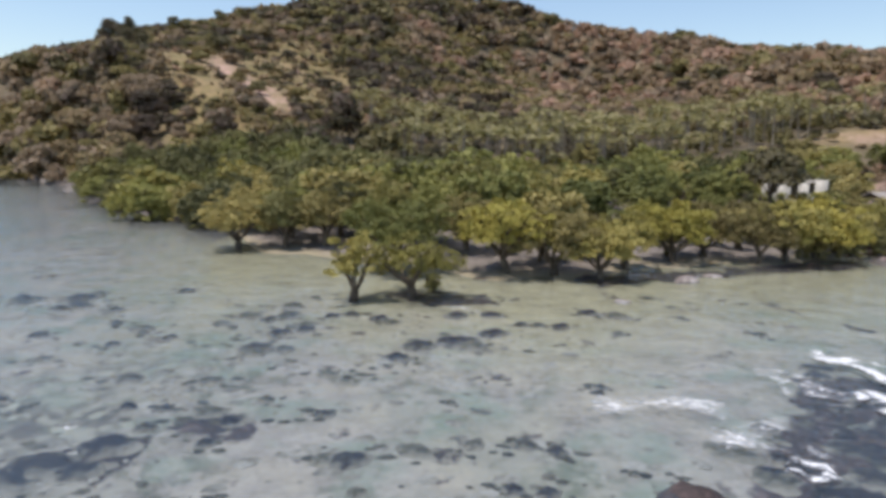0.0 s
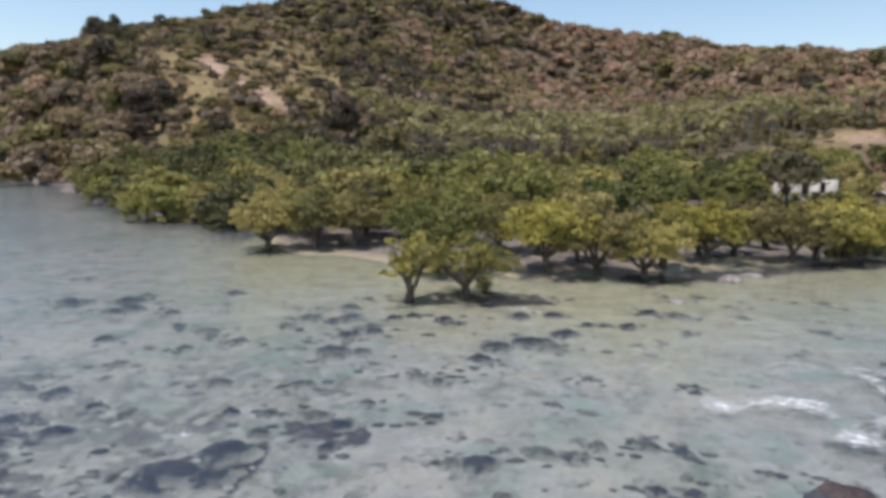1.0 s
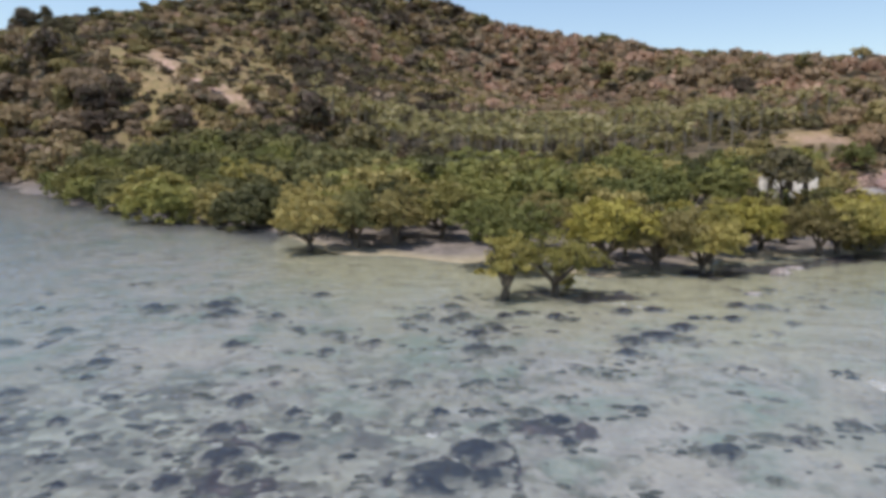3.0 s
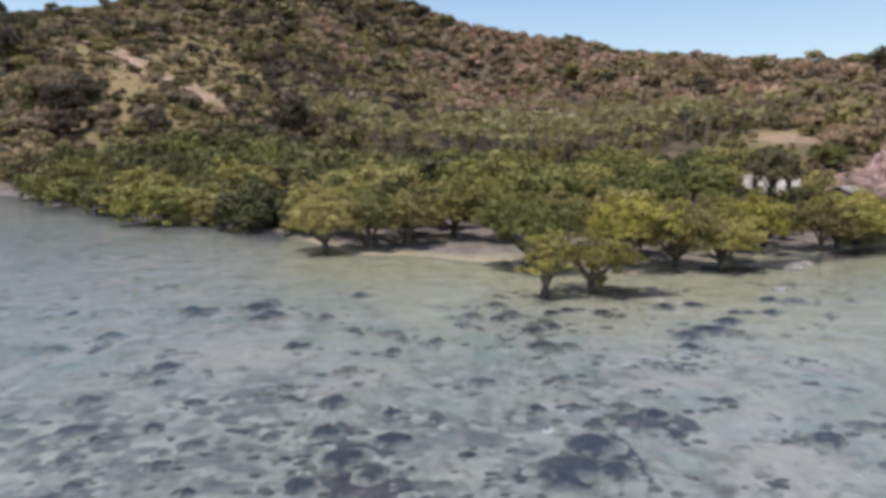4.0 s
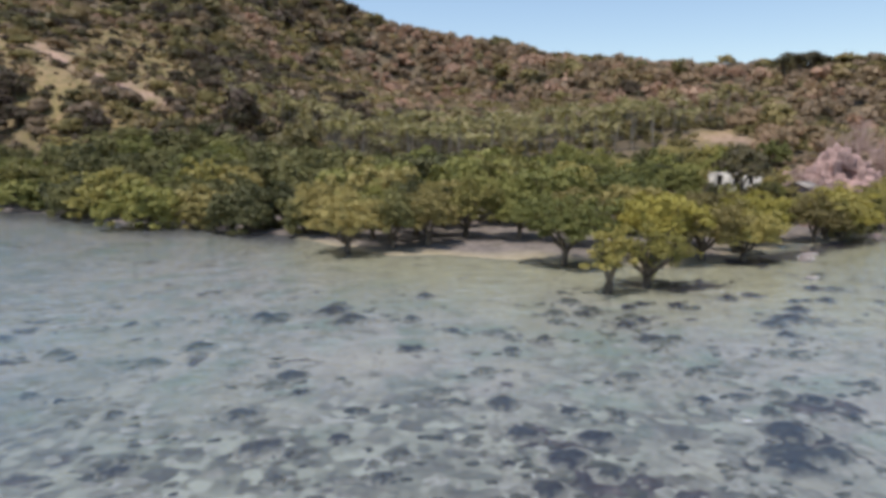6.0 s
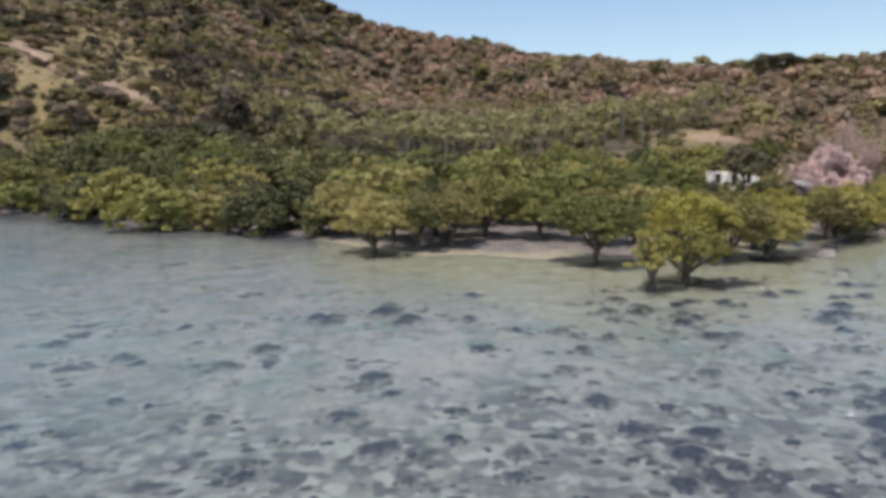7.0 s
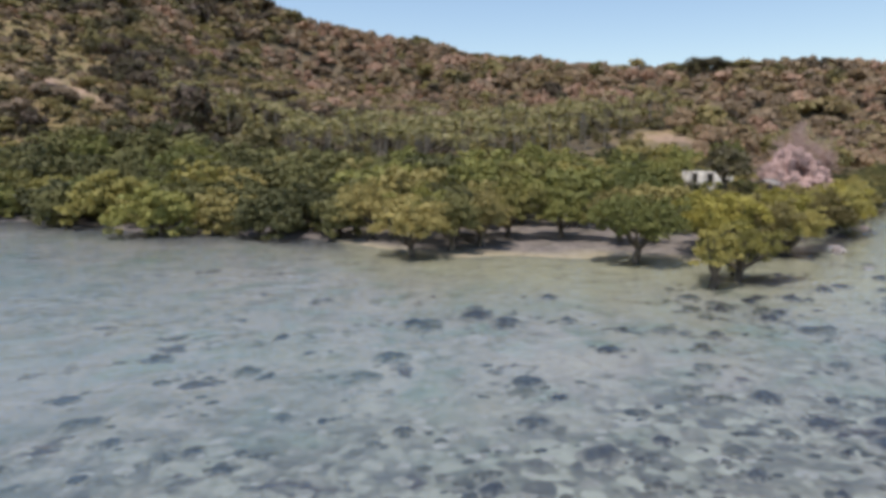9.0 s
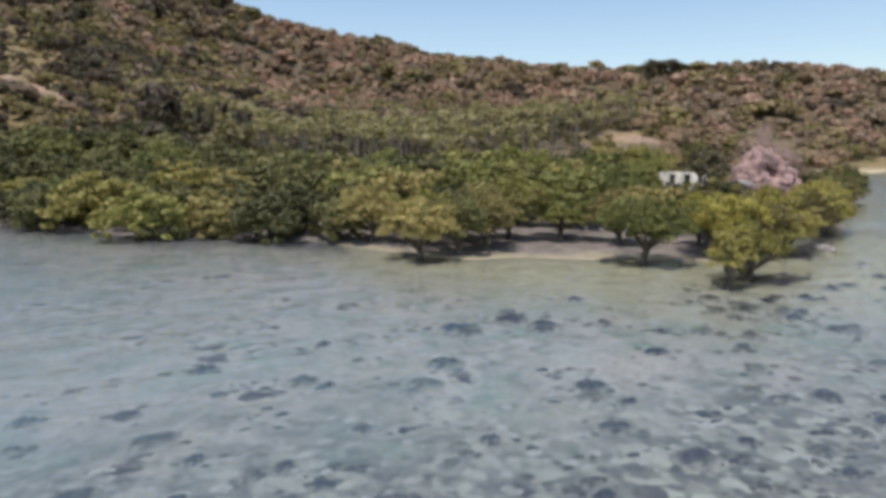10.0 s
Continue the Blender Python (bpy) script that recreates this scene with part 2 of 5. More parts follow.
def foam_surface():
    """Broken white water: streaks and holes, thinning out towards the film's edge."""
    m, n, l, p = shader("foam")
    c = coords(n)
    drawn = n.new("ShaderNodeMapping")
    drawn.inputs["Rotation"].default_value, drawn.inputs["Scale"].default_value = (0, 0, radians(38)), (1.0, 2.6, 1.0)
    l.new(c, drawn.inputs["Vector"])
    web = maths(n, l, "MULTIPLY_ADD", noise_tex(n, l, drawn.outputs[0], 2.2, 6, 0.72), 0.7, maths(n, l, "MULTIPLY", noise_tex(n, l, c, 7.0, 4, 0.7), 0.3))
    thick = maths(n, l, "ADD", web, maths(n, l, "MULTIPLY_ADD", attribute(n, "cover"), 0.30, -0.36))
    l.new(ramp(n, l, thick, [(0.355, (0, 0, 0)), (0.44, (0.28, 0.28, 0.28)), (0.55, (0.93, 0.93, 0.93))]), p.inputs["Alpha"])
    l.new(ramp(n, l, web, [(0.35, (0.62, 0.63, 0.66)), (0.6, (0.86, 0.86, 0.86))]), p.inputs["Base Color"])
    p.inputs["Roughness"].default_value = 0.6
    bumped(n, l, p, web, 0.5, 0.05)
    return m


M_foam = foam_surface()
M_plaster = rough_surface("white_plaster", [(0.3, (0.20, 0.18, 0.155)), (0.45, (0.42, 0.385, 0.33)), (0.6, (0.64, 0.60, 0.53))], 0.9, 0.85, 0.3)
M_roof = rough_surface("weathered_roof", [(0.3, (0.20, 0.17, 0.14)), (0.7, (0.38, 0.34, 0.30))], 1.2, 0.6, 0.3)
# near-black colour that stands for the shade inside an opening
M_dark = rough_surface("opening_shade", [(0.3, (0.02, 0.02, 0.02)), (0.7, (0.05, 0.045, 0.04))], 1.0, 0.4, 0.1)
M_leaf_yellow = leaf_surface("yellow_green_leaves", [(0.0, (0.146, 0.138, 0.05)), (0.45, (0.298, 0.26, 0.08)), (0.8, (0.392, 0.333, 0.098)), (1.0, (0.449, 0.375, 0.135))])
M_leaf_gold = leaf_surface("golden_leaves", [(0.0, (0.185, 0.168, 0.05)), (0.5, (0.375, 0.325, 0.074)), (1.0, (0.49, 0.41, 0.105))])
M_leaf_green = leaf_surface("green_leaves", [(0.0, (0.099, 0.112, 0.036)), (0.5, (0.209, 0.208, 0.064)), (1.0, (0.345, 0.322, 0.095))])
M_leaf_olive = leaf_surface("olive_leaves", [(0.0, (0.167, 0.135, 0.06)), (0.5, (0.315, 0.262, 0.098)), (1.0, (0.46, 0.375, 0.14))])
# wide palm ramp: pale end paints sunlit fronds, dark end the gaps between
M_palm_leaf = leaf_surface("palm_leaves", [(0.0, (0.05, 0.052, 0.02)), (0.4, (0.16, 0.145, 0.045)), (0.8, (0.34, 0.29, 0.105)), (1.0, (0.55, 0.48, 0.28))], 0.6)
M_palm_leaf.node_tree.nodes["Principled BSDF"].inputs["Roughness"].default_value = 0.38
M_wood_leaf = leaf_surface("woodland_leaves", [(0.0, (0.122, 0.086, 0.066)), (0.09, (0.098, 0.085, 0.049)), (0.2, (0.162, 0.139, 0.062)), (0.34, (0.280, 0.230, 0.088)), (0.52, (0.305, 0.220, 0.126)), (0.70, (0.285, 0.212, 0.152)), (0.86, (0.375, 0.268, 0.158)), (1.0, (0.47, 0.30, 0.216))], 0.1, "tint", 0.3, 0.12)
M_leaf_dark = leaf_surface("dark_leaves", [(0.0, (0.067, 0.07, 0.032)), (0.5, (0.146, 0.137, 0.052)), (1.0, (0.240, 0.222, 0.085))], 0.35, "", 0.12, 0.3)


# ---- building blocks ----
def mesh_of(name, verts, faces, material, smooth=False, **attributes):
    """A mesh from an array of vertices and one of equal-sided faces; attributes hold a number for each vertex."""
    verts, faces = np.asarray(verts, np.float32), np.asarray(faces, np.int32)
    me = bpy.data.meshes.new(name)
    me.vertices.add(len(verts))
    me.vertices.foreach_set("co", verts.ravel())
    me.loops.add(faces.size)
    me.loops.foreach_set("vertex_index", faces.ravel())
    me.polygons.add(len(faces))
    me.polygons.foreach_set("loop_start", np.arange(0, faces.size, faces.shape[1], dtype=np.int32))
    me.polygons.foreach_set("loop_total", np.full(len(faces), faces.shape[1], np.int32))
    if smooth:
        me.polygons.foreach_set("use_smooth", np.ones(len(faces), bool))
    for key, values in attributes.items():
        a = me.attributes.new(key, "FLOAT", "POINT")
        a.data.foreach_set("value", np.asarray(values, np.float32))
    me.materials.append(material)
    me.update(calc_edges=True)
    me.validate()
    return me


def part(name, mesh, parent, label=""):
    ob = new(name, mesh)
    ob.parent = parent
    return tagged(ob, label)


def unit(v):
    return v / np.maximum(np.linalg.norm(v, axis=-1, keepdims=True), 1e-9)


def leaves(rng, centres, out, size, narrow=0.55, loose=0.8, pointed=False):
    """Folded leaf blades, one a centre, facing loosely outwards; pointed: plain three-cornered ones for foliage far off."""
    n = unit(out + loose * rng.normal(size=centres.shape))
    a = unit(np.cross(n, rng.normal(size=centres.shape)))
    b = np.cross(n, a)
    s = np.asarray(size).reshape(-1, 1)
    if pointed:
        v = np.stack([centres - a * s - b * s * narrow, centres + a * s - b * s * narrow, centres + b * s * narrow * 1.5], 1)
        return v.reshape(-1, 3), np.arange(len(centres) * 3).reshape(-1, 3)
    fold = n * s * 0.18
    v = np.stack([centres - a * s - fold, centres - b * s * narrow + fold, centres + a * s - fold, centres + b * s * narrow + fold], 1)
    return v.reshape(-1, 3), np.arange(len(centres) * 4).reshape(-1, 4)


def tube(points, radii, sides=6):
    """A tapered limb along points."""
    points = np.asarray(points, float)
    rings = []
    for i, (q, r) in enumerate(zip(points, radii)):
        d = unit(points[min(i + 1, len(points) - 1)] - points[max(i - 1, 0)])
        a = unit(np.cross(d, (0.31, 0.94, 0.12)))
        b = np.cross(d, a)
        ang = np.arange(sides) * 2 * math.pi / sides
        rings.append(q + r * (np.cos(ang)[:, None] * a + np.sin(ang)[:, None] * b))
    v = np.concatenate(rings)
    f = [[i * sides + k, i * sides + (k + 1) % sides, (i + 1) * sides + (k + 1) % sides, (i + 1) * sides + k]
         for i in range(len(points) - 1) for k in range(sides)]
    return v, np.array(f)


def joined(pieces):
    vs, fs, n = [], [], 0
    for v, f in pieces:
        vs.append(v)
        fs.append(f + n)
        n += len(v)
    return np.concatenate(vs), np.concatenate(fs)


def empty(name, m):
    ob = new(name)
    ob.matrix_basis = m
    return ob


# ---- lie of the land ----
SHORE_X = (-2500, -400, -200, -128, -105, -70, -55, -44, -32, -22, -13, -5, 4, 15, 27, 40, 60, 100, 150, 213, 320, 2500)
SHORE_Y = (900, 330, 215, 168, 150, 108, 90, 78, 69, 57, 48, 43, 43, 47, 54, 62, 72, 98, 135, 170, 222, 700)
WEST_HILLS = ((-130, 215, 60, 22.1), (-118, 172, 22, 5), (-170, 220, 45, 1.9), (-68, 190, 26, 3.6), (-165, 290, 70, -1.3), (-250, 330, 90, 22.2),
              (-100, 330, 80, 15.0), (-110, 420, 90, 13.2), (-190, 480, 120, 54.3))
MAIN_HILL = ((-40, 440, 90, -29.2), (-30, 330, 80, 1.4), (30, 400, 90, 16.8), (-70, 560, 110, 71.6), (30, 620, 90, -52.0), (-40, 780, 140, 180.7), (110, 860, 130, -29.3),
             (230, 830, 130, 114.8), (110, 520, 100, -12.0), (220, 600, 110, 37.7), (200, 450, 90, 23.2), (120, 330, 90, 3.1))
EAST_HILLS = ((260, 470, 90, -0.2), (92, 158, 24, 6.0), (330, 560, 120, 19.6), (110, 200, 60, 9.4), (450, 520, 130, 26.1), (560, 400, 130, 39.2), (420, 720, 150, -3.7),
              (650, 600, 200, 48.7), (300, 330, 80, -8.2))


def inshore(x, y):
    """How far inland of the waterline, roughly in metres; negative at sea."""
    wiggle = 1.3 * np.sin(x * 0.31 + 0.7) + 0.8 * np.sin(x * 0.83 + y * 0.2)
    return (y - np.interp(x, SHORE_X, SHORE_Y)) * 0.75 + wiggle


def height(x, y):
    x, y = np.asarray(x, float), np.asarray(y, float)
    s = inshore(x, y)
    k = np.clip((s + 8) / np.interp(x, (-112, -78, 60, 100), (45, 70, 70, 60)), 0, 1)
    hills = sum(h * np.exp(-((x - a) ** 2 + (y - b) ** 2) / (2 * g * g)) for a, b, g, h in (*WEST_HILLS, *MAIN_HILL, *EAST_HILLS))
    rough = 0.9 * np.sin(x * 0.09 + 1.3 * np.sin(y * 0.05)) * np.sin(y * 0.11) + 1.6 * np.sin(x * 0.031 + y * 0.021) * np.sin(y * 0.043 - x * 0.017)
    land = 0.16 * (1 - np.exp(-np.maximum(s, 0) / 10)) + np.minimum(0.015 * np.maximum(s, 0), 1.2) + k * k * (3 - 2 * k) * (np.maximum(hills, 0) + rough * np.clip(s / 60, 0, 1))
    bed = -0.75 * (1 - np.exp(np.minimum(s, 0) / 30)) - 0.015 * np.maximum(-s - 40, 0) - 0.5 * np.clip((-16 - x) / 38, 0, 1) * np.clip(-s / 20, 0, 1) * np.clip((y - 15) / 18, 0.1, 1)
    bed = bed - 0.8 * np.clip((x - 18) / 14, 0, 1) * np.clip(-s / 5, 0, 1)
    bed = np.maximum(bed, -4) + 0.05 * np.sin(x * 0.9 + np.sin(y * 0.7)) * np.sin(y * 1.1 + 0.5 * x) * np.clip(-s / 8, 0, 1)
    bank = 5.0 * np.exp(-((x - 70) ** 2 + (y - 101) ** 2) / (2 * 10 ** 2)) + 2.2 * np.exp(-((x - 55) ** 2 + (y - 92) ** 2) / (2 * 6 ** 2))
    return np.where(s > 0, land + bank * np.clip(s / 6, 0, 1), bed)


def ground_z(x, y):
    return float(height(np.array([x]), np.array([y]))[0])


def grid(nx, ny, reach, bend, cx, cy):
    u, v = np.linspace(-1, 1, nx), np.linspace(-1, 1, ny)
    xs, ys = cx + reach * np.sinh(bend * u) / math.sinh(bend), cy + reach * np.sinh(bend * v) / math.sinh(bend)
    gx, gy = (a.ravel() for a in np.meshgrid(xs, ys))
    i = (np.arange(ny - 1)[:, None] * nx + np.arange(nx - 1)[None, :]).ravel()
    return gx, gy, np.stack([i, i + 1, i + nx + 1, i + nx], 1)


def near_line(x, y, ax, ay, bx, by):
    k = np.clip(((x - ax) * (bx - ax) + (y - ay) * (by - ay)) / ((bx - ax) ** 2 + (by - ay) ** 2), 0, 1)
    return np.hypot(x - ax - k * (bx - ax), y - ay - k * (by - ay))


def soil_at(x, y):
    """Bare earth: a worn track on the western slope, a cleared field and an eroded bank to the east."""
    wob = 2.5 * np.sin(x * 0.21 + y * 0.13) + 2.0 * np.sin(y * 0.37 - x * 0.11)
    a = np.clip(1.6 - (np.minimum(near_line(x, y, -138, 288, -104, 246), near_line(x, y, -104, 246, -60, 184)) + wob) / 5, 0, 1)
    b = 0.6 * np.clip(1.4 - (near_line(x, y, 79, 148, 92, 150) + wob) / 4, 0, 1)
    c = np.clip(1.6 - (near_line(x, y, 46, 80, 72, 97) + wob) / 7, 0, 1)
    d = np.clip(1.3 - (near_line(x, y, 225, 180, 335, 232) + 0.5 * wob) / 5, 0, 1)
    return np.maximum.reduce([a, b, c, d])


def open_slope(x, y, wide):
    """Open grassy ground on the western slope, from its foot up to the skyline."""
    lines = ((-132, 280, -90, 194, 19, 1.6), (-104, 240, -46, 194, 18, 1.6), (-94, 262, -104, 372, 30, 1.1), (-72, 240, -74, 320, 18, 1.1), (-92, 200, -80, 160, 8, 1.7))
    near = [k * np.exp(-(near_line(x, y, *line) / (w * wide / 34)) ** 2) for *line, w, k in lines]
    ragged = 0.3 * np.sin(x * 0.33 + 2.1 * np.sin(y * 0.17)) * np.sin(y * 0.29 + 1.3 * np.sin(x * 0.12))
    return np.clip(np.maximum.reduce(near) - 0.15 + ragged, 0, 1) * (np.maximum.reduce(near) > 0.15)


def meadow_at(x, y):
    """Open grass: the western slope, a clearing to the east and the flat behind the far beach."""
    return np.clip(np.maximum(1.4 * open_slope(x, y, 42), 0.85 * (x < -45) * (y < 360) * (1 - (x < -98) * (inshore(x, y) < 45))) * np.clip((inshore(x, y) - 24) / 14, 0, 1) + np.exp(-(near_line(x, y, 76, 150, 90, 154) / 7) ** 2) + np.exp(-(near_line(x, y, 235, 198, 420, 275) / 16) ** 2) + 0.9 * np.exp(-(near_line(x, y, 168, 330, 252, 480) / 42) ** 2), 0, 1)


def reef_and_shade_at(x, y):
    """A weed-covered reef off the eastern point, dark weed further west, and tree shade painted along the outer
    mangroves.
    """
    # the first two strips are shade of the outer trees, painted on the bottom
    lines = ((-4.8, 36.6, -1.0, 35.8, 1.1), (6.0, 41.6, 26.0, 50.5, 1.3), (-12.2, 17.2, -10.4, 17.8, 1.0), (-9.9, 19.4, -7.6, 20.2, 0.7), (-17.4, 19.8, -16.8, 18.6, 0.5), (-17.0, 17.2, -15.8, 16.7, 0.5), (7.4, 17.2, 12.2, 25.0, 1.5))
    beds_and_shade = np.minimum.reduce([near_line(x, y, *line) / w for *line, w in lines])
    return np.clip(1.5 - np.minimum(near_line(x, y, 9.4, 17.0, 19.5, 22.5) / 3.0, beds_and_shade), 0, 1)


gx, gy, gf = grid(310, 310, 2600, 6.0, -10, 40)
gz = height(gx, gy)
ground = tagged(new("ground", mesh_of("ground", np.stack([gx, gy, gz], 1), gf, M_ground, True,
                inland=np.clip((gz - 0.55) / 1.0, 0, 1), soil=soil_at(gx, gy), meadow=meadow_at(gx, gy), flat=np.clip((inshore(gx, gy) + np.where(gx < -24, 6, 1.5)) / 4, 0, 1) * (gx < 90) * np.where(gx < -24, 1, 0.95), shoal=np.clip((inshore(gx, gy) + 15) / 10, 0, 1) * np.clip((gx + 34) / 14, 0, 1), reef=reef_and_shade_at(gx, gy), stones=np.clip((-5 - gx) / 10, 0.08, 1) * np.clip((29 - gy) / 9, 0.1, 1) * (inshore(gx, gy) < -1), silt=(np.clip((-8 - gx) / 8, 0, 1) + np.clip((-30 - gx) / 14, 0, 0.6)) * np.clip((np.where(gx < -30, 32, 27) - gy) / 9, 0, 1))), "sandy shallows rising to dry grassy slopes and bare soil", "ground", kind="structure")
wx, wy, wf = grid(160, 160, 2600, 6.0, -10, 40)
water = tagged(new("water", mesh_of("water", np.stack([wx, wy, 0 * wx], 1), wf, M_water, True, depth=np.clip(-height(wx, wy) - 0.4, 0, 1.2))),
               "clear shallow blue-green sea water with small ripples", "water", kind="structure")


# ---- mangroves ----
def mangrove(rng, tall, wide, puffs, per, leaf, skirt, pointed=False):
    """A mangrove: its short stout trunk, a list of forked limbs and an uneven umbrella of leafy puffs. skirt: how far down the leaves hang."""
    fork_z = tall * rng.uniform(0.12, 0.2)
    stem = tube([(0, 0, -0.35), (0.02, 0.03, 0.1), (0.06 * rng.normal(), 0.06 * rng.normal(), fork_z)], [0.36, 0.26, 0.22], 8)
    fork = stem[0][-8:].mean(0)
    limbs, tips = [], []
    count = int(rng.integers(4, 7))
    for i in range(count):
        a = 2 * math.pi * (i + rng.uniform(-0.3, 0.3)) / count
        reach = wide * rng.uniform(0.13, 0.26)
        knee = fork + np.array([math.cos(a) * reach, math.sin(a) * reach, tall * rng.uniform(0.24, 0.36)])
        mid = (fork + knee) / 2 + np.array([0, 0, -0.12]) + rng.normal(size=3) * 0.07
        limb = [tube([fork, mid, knee], [0.15, 0.12, 0.085], 6)]
        for j in range(int(rng.integers(3, 5))):
            b = a + rng.uniform(-1.0, 1.0)
            tip = knee + np.array([math.cos(b), math.sin(b), 0]) * wide * rng.uniform(0.06, 0.2) + np.array([0, 0, tall * rng.uniform(0.1, 0.32)])
            bend = (knee + tip) / 2 + rng.normal(size=3) * 0.12
            limb.append(tube([knee, bend, tip], [0.055, 0.04, 0.015], 5))
            tips += [tip, bend]
        limbs.append(joined(limb))
    tips = np.array(tips)
    # the crown is a broad umbrella of overlapping masses of different height, each a dome of flat leafy sprays
    masses = int(rng.integers(6, 10))
    ma = 2 * math.pi * (np.arange(masses) + rng.uniform(-0.4, 0.4, masses)) / masses
    mr = wide * rng.uniform(0.18, 0.33, masses)
    mh, mw = tall * rng.uniform(0.6, 0.94, masses), wide * rng.uniform(0.14, 0.26, masses)
    mr[0], mh[0] = wide * 0.06, tall * 0.95
    w = rng.integers(0, masses, puffs)
    th, rr = rng.uniform(0, 2 * math.pi, puffs), np.sqrt(rng.uniform(0.0, 1, puffs))
    top = mh[w] - 0.26 * tall * rr ** 2
    drop = rng.uniform(0, 1, puffs) ** 1.3 * np.maximum(top - tall * skirt, 0) * np.clip(0.25 + 0.75 * rr, 0, 1)
    c = np.stack([mr[w] * np.cos(ma[w]) + rr * mw[w] * np.cos(th), mr[w] * np.sin(ma[w]) + rr * mw[w] * np.sin(th), top - drop], 1)
    at_tip = rng.uniform(size=(puffs, 1)) < 0.15
    c = np.where(at_tip, tips[rng.integers(0, len(tips), puffs)], c)
    size = rng.uniform(0.2, 0.46, puffs) * (wide / 5) ** 0.6
    ball = unit(rng.normal(size=(puffs, per, 3))) * rng.uniform(0.2, 1, (puffs, per, 1)) ** 0.45 * np.array([1.15, 1.15, 0.5])
    p = (c[:, None] + ball * size[:, None, None]).reshape(-1, 3)
    keep = p[:, 2] > 0.12
    deep = 1 + 0.5 * (np.linalg.norm(ball, axis=2).ravel()[keep] < 0.5)
    out = (ball * 0.8 + np.array([0, 0, 0.4]) + 0.5 * unit(c - np.array([0, 0, tall * 0.35]))[:, None]).reshape(-1, 3)[keep]
    p = p[keep]
    return stem, limbs, leaves(rng, p, out, rng.uniform(0.7, 1.3, len(p)) * leaf * deep, 0.55, 0.8, pointed)


# height, width, puffs, leaves in a puff, leaf size, how far down the leaves start
SHAPES = ((3.9, 3.5, 150, 44, 0.082, 0.38), (5.0, 6.2, 240, 32, 0.105, 0.29), (5.4, 7.0, 265, 32, 0.105, 0.29), (5.2, 8.4, 240, 34, 0.11, 0.38),
          (2.6, 3.2, 60, 26, 0.105, 0.12), (5.8, 6.6, 180, 20, 0.187, 0.26, True), (6.4, 7.2, 200, 20, 0.187, 0.28, True), (5.4, 5.8, 160, 20, 0.177, 0.24, True),
          (4.8, 7.6, 240, 27, 0.165, 0.03, True), (3.8, 6.4, 200, 27, 0.155, 0.03, True),
          (4.1, 3.2, 105, 34, 0.08, 0.36), (3.9, 5.6, 120, 36, 0.085, 0.56))
LEAF_KINDS = (("yellow-green", M_leaf_yellow), ("green", M_leaf_green), ("olive-green", M_leaf_olive), ("dark-green", M_leaf_dark), ("golden-green", M_leaf_gold))
shape_meshes = []
for i, s in enumerate(SHAPES):
    stem, limbs, (lv, lf) = mangrove(np.random.default_rng(10 + i), *s)
    shape_meshes.append((mesh_of("mangrove_trunk", *joined([stem, *limbs]), M_bark, True), mesh_of("mangrove_stem", *stem, M_bark, True), [mesh_of("mangrove_limb", *limb, M_bark, True) for limb in limbs],
                         [mesh_of("mangrove_crown", lv, lf, m) for _, m in LEAF_KINDS]))


def place_mangrove(x, y, shape, hue, size, turn, where, open_stand=False):
    """open_stand: the tree stands free, so that its limbs can be told apart."""
    whole, stem, limbs, crowns = shape_meshes[shape]
    word = LEAF_KINDS[hue][0]
    m = pose(x, y, ground_z(x, y), 0, 0, turn) @ Matrix.Scale(size, 4)
    kind = "bushy" if shape in (8, 9) else ("slender" if shape == 10 else "spreading")
    tree = tagged(empty("mangrove_tree", m), f"{kind} {word} mangrove tree with grey trunk {where}", "tree", "mangroves along the shore")
    trunk = part("trunk", stem if open_stand else whole, tree, "grey forked trunk")
    for limb in limbs if open_stand else ():
        part("limb", limb, trunk)
    part("crown", crowns[hue], tree, f"{word} leafy crown")


# x, y, shape, leaf colour, size: the trees on the outer edge
OUTER_TREES = ((-7.4, 35.1, 10, 0, 1.0), (-4.4, 36.2, 11, 4, 0.98), (-3.4, 37.6, 4, 0, 0.42), (-6.3, 43.3, 3, 1, 1.0), (0.8, 43.4, 3, 4, 1.0), (3.9, 42.9, 1, 2, 0.98), (6.7, 42.3, 1, 0, 0.82), (8.9, 46.0, 0, 0, 1.2),
    (13.0, 49.3, 1, 4, 1.0), (16.0, 52.0, 1, 2, 0.9), (19.1, 49.4, 2, 2, 0.85), (21.5, 50.5, 1, 0, 1.0), (25.0, 52.5, 2, 4, 0.95), (28.5, 56.0, 1, 0, 0.85), (34.0, 59.0, 1, 0, 0.95), (39.0, 62.0, 2, 0, 0.95),
    (44.0, 65.0, 2, 2, 0.95))
POINT_TREES = ((49.0, 67.5, 2, 3, 1.0), (54.0, 70.0, 1, 2, 1.05), (59.0, 72.5, 2, 3, 1.1), (63.5, 75.5, 2, 3, 1.15), (68.5, 79.5, 2, 2, 1.1), (74.0, 83.0, 2, 3, 1.1), (80.0, 87.5, 2, 3, 1.1), (64.0, 81.5, 1, 3, 0.9),
    (87.0, 92.0, 2, 2, 1.0))
HOUSE_BUSHES = ((30.8, 75.2, 4, 1, 1.5), (32.6, 74.2, 4, 2, 1.45), (35.0, 75.0, 4, 3, 1.6), (37.4, 76.2, 4, 1, 1.5), (39.2, 79.0, 4, 3, 1.6), (40.8, 77.2, 4, 2, 1.4), (30.2, 77.8, 4, 3, 1.5), (33.8, 76.6, 4, 0, 1.2))
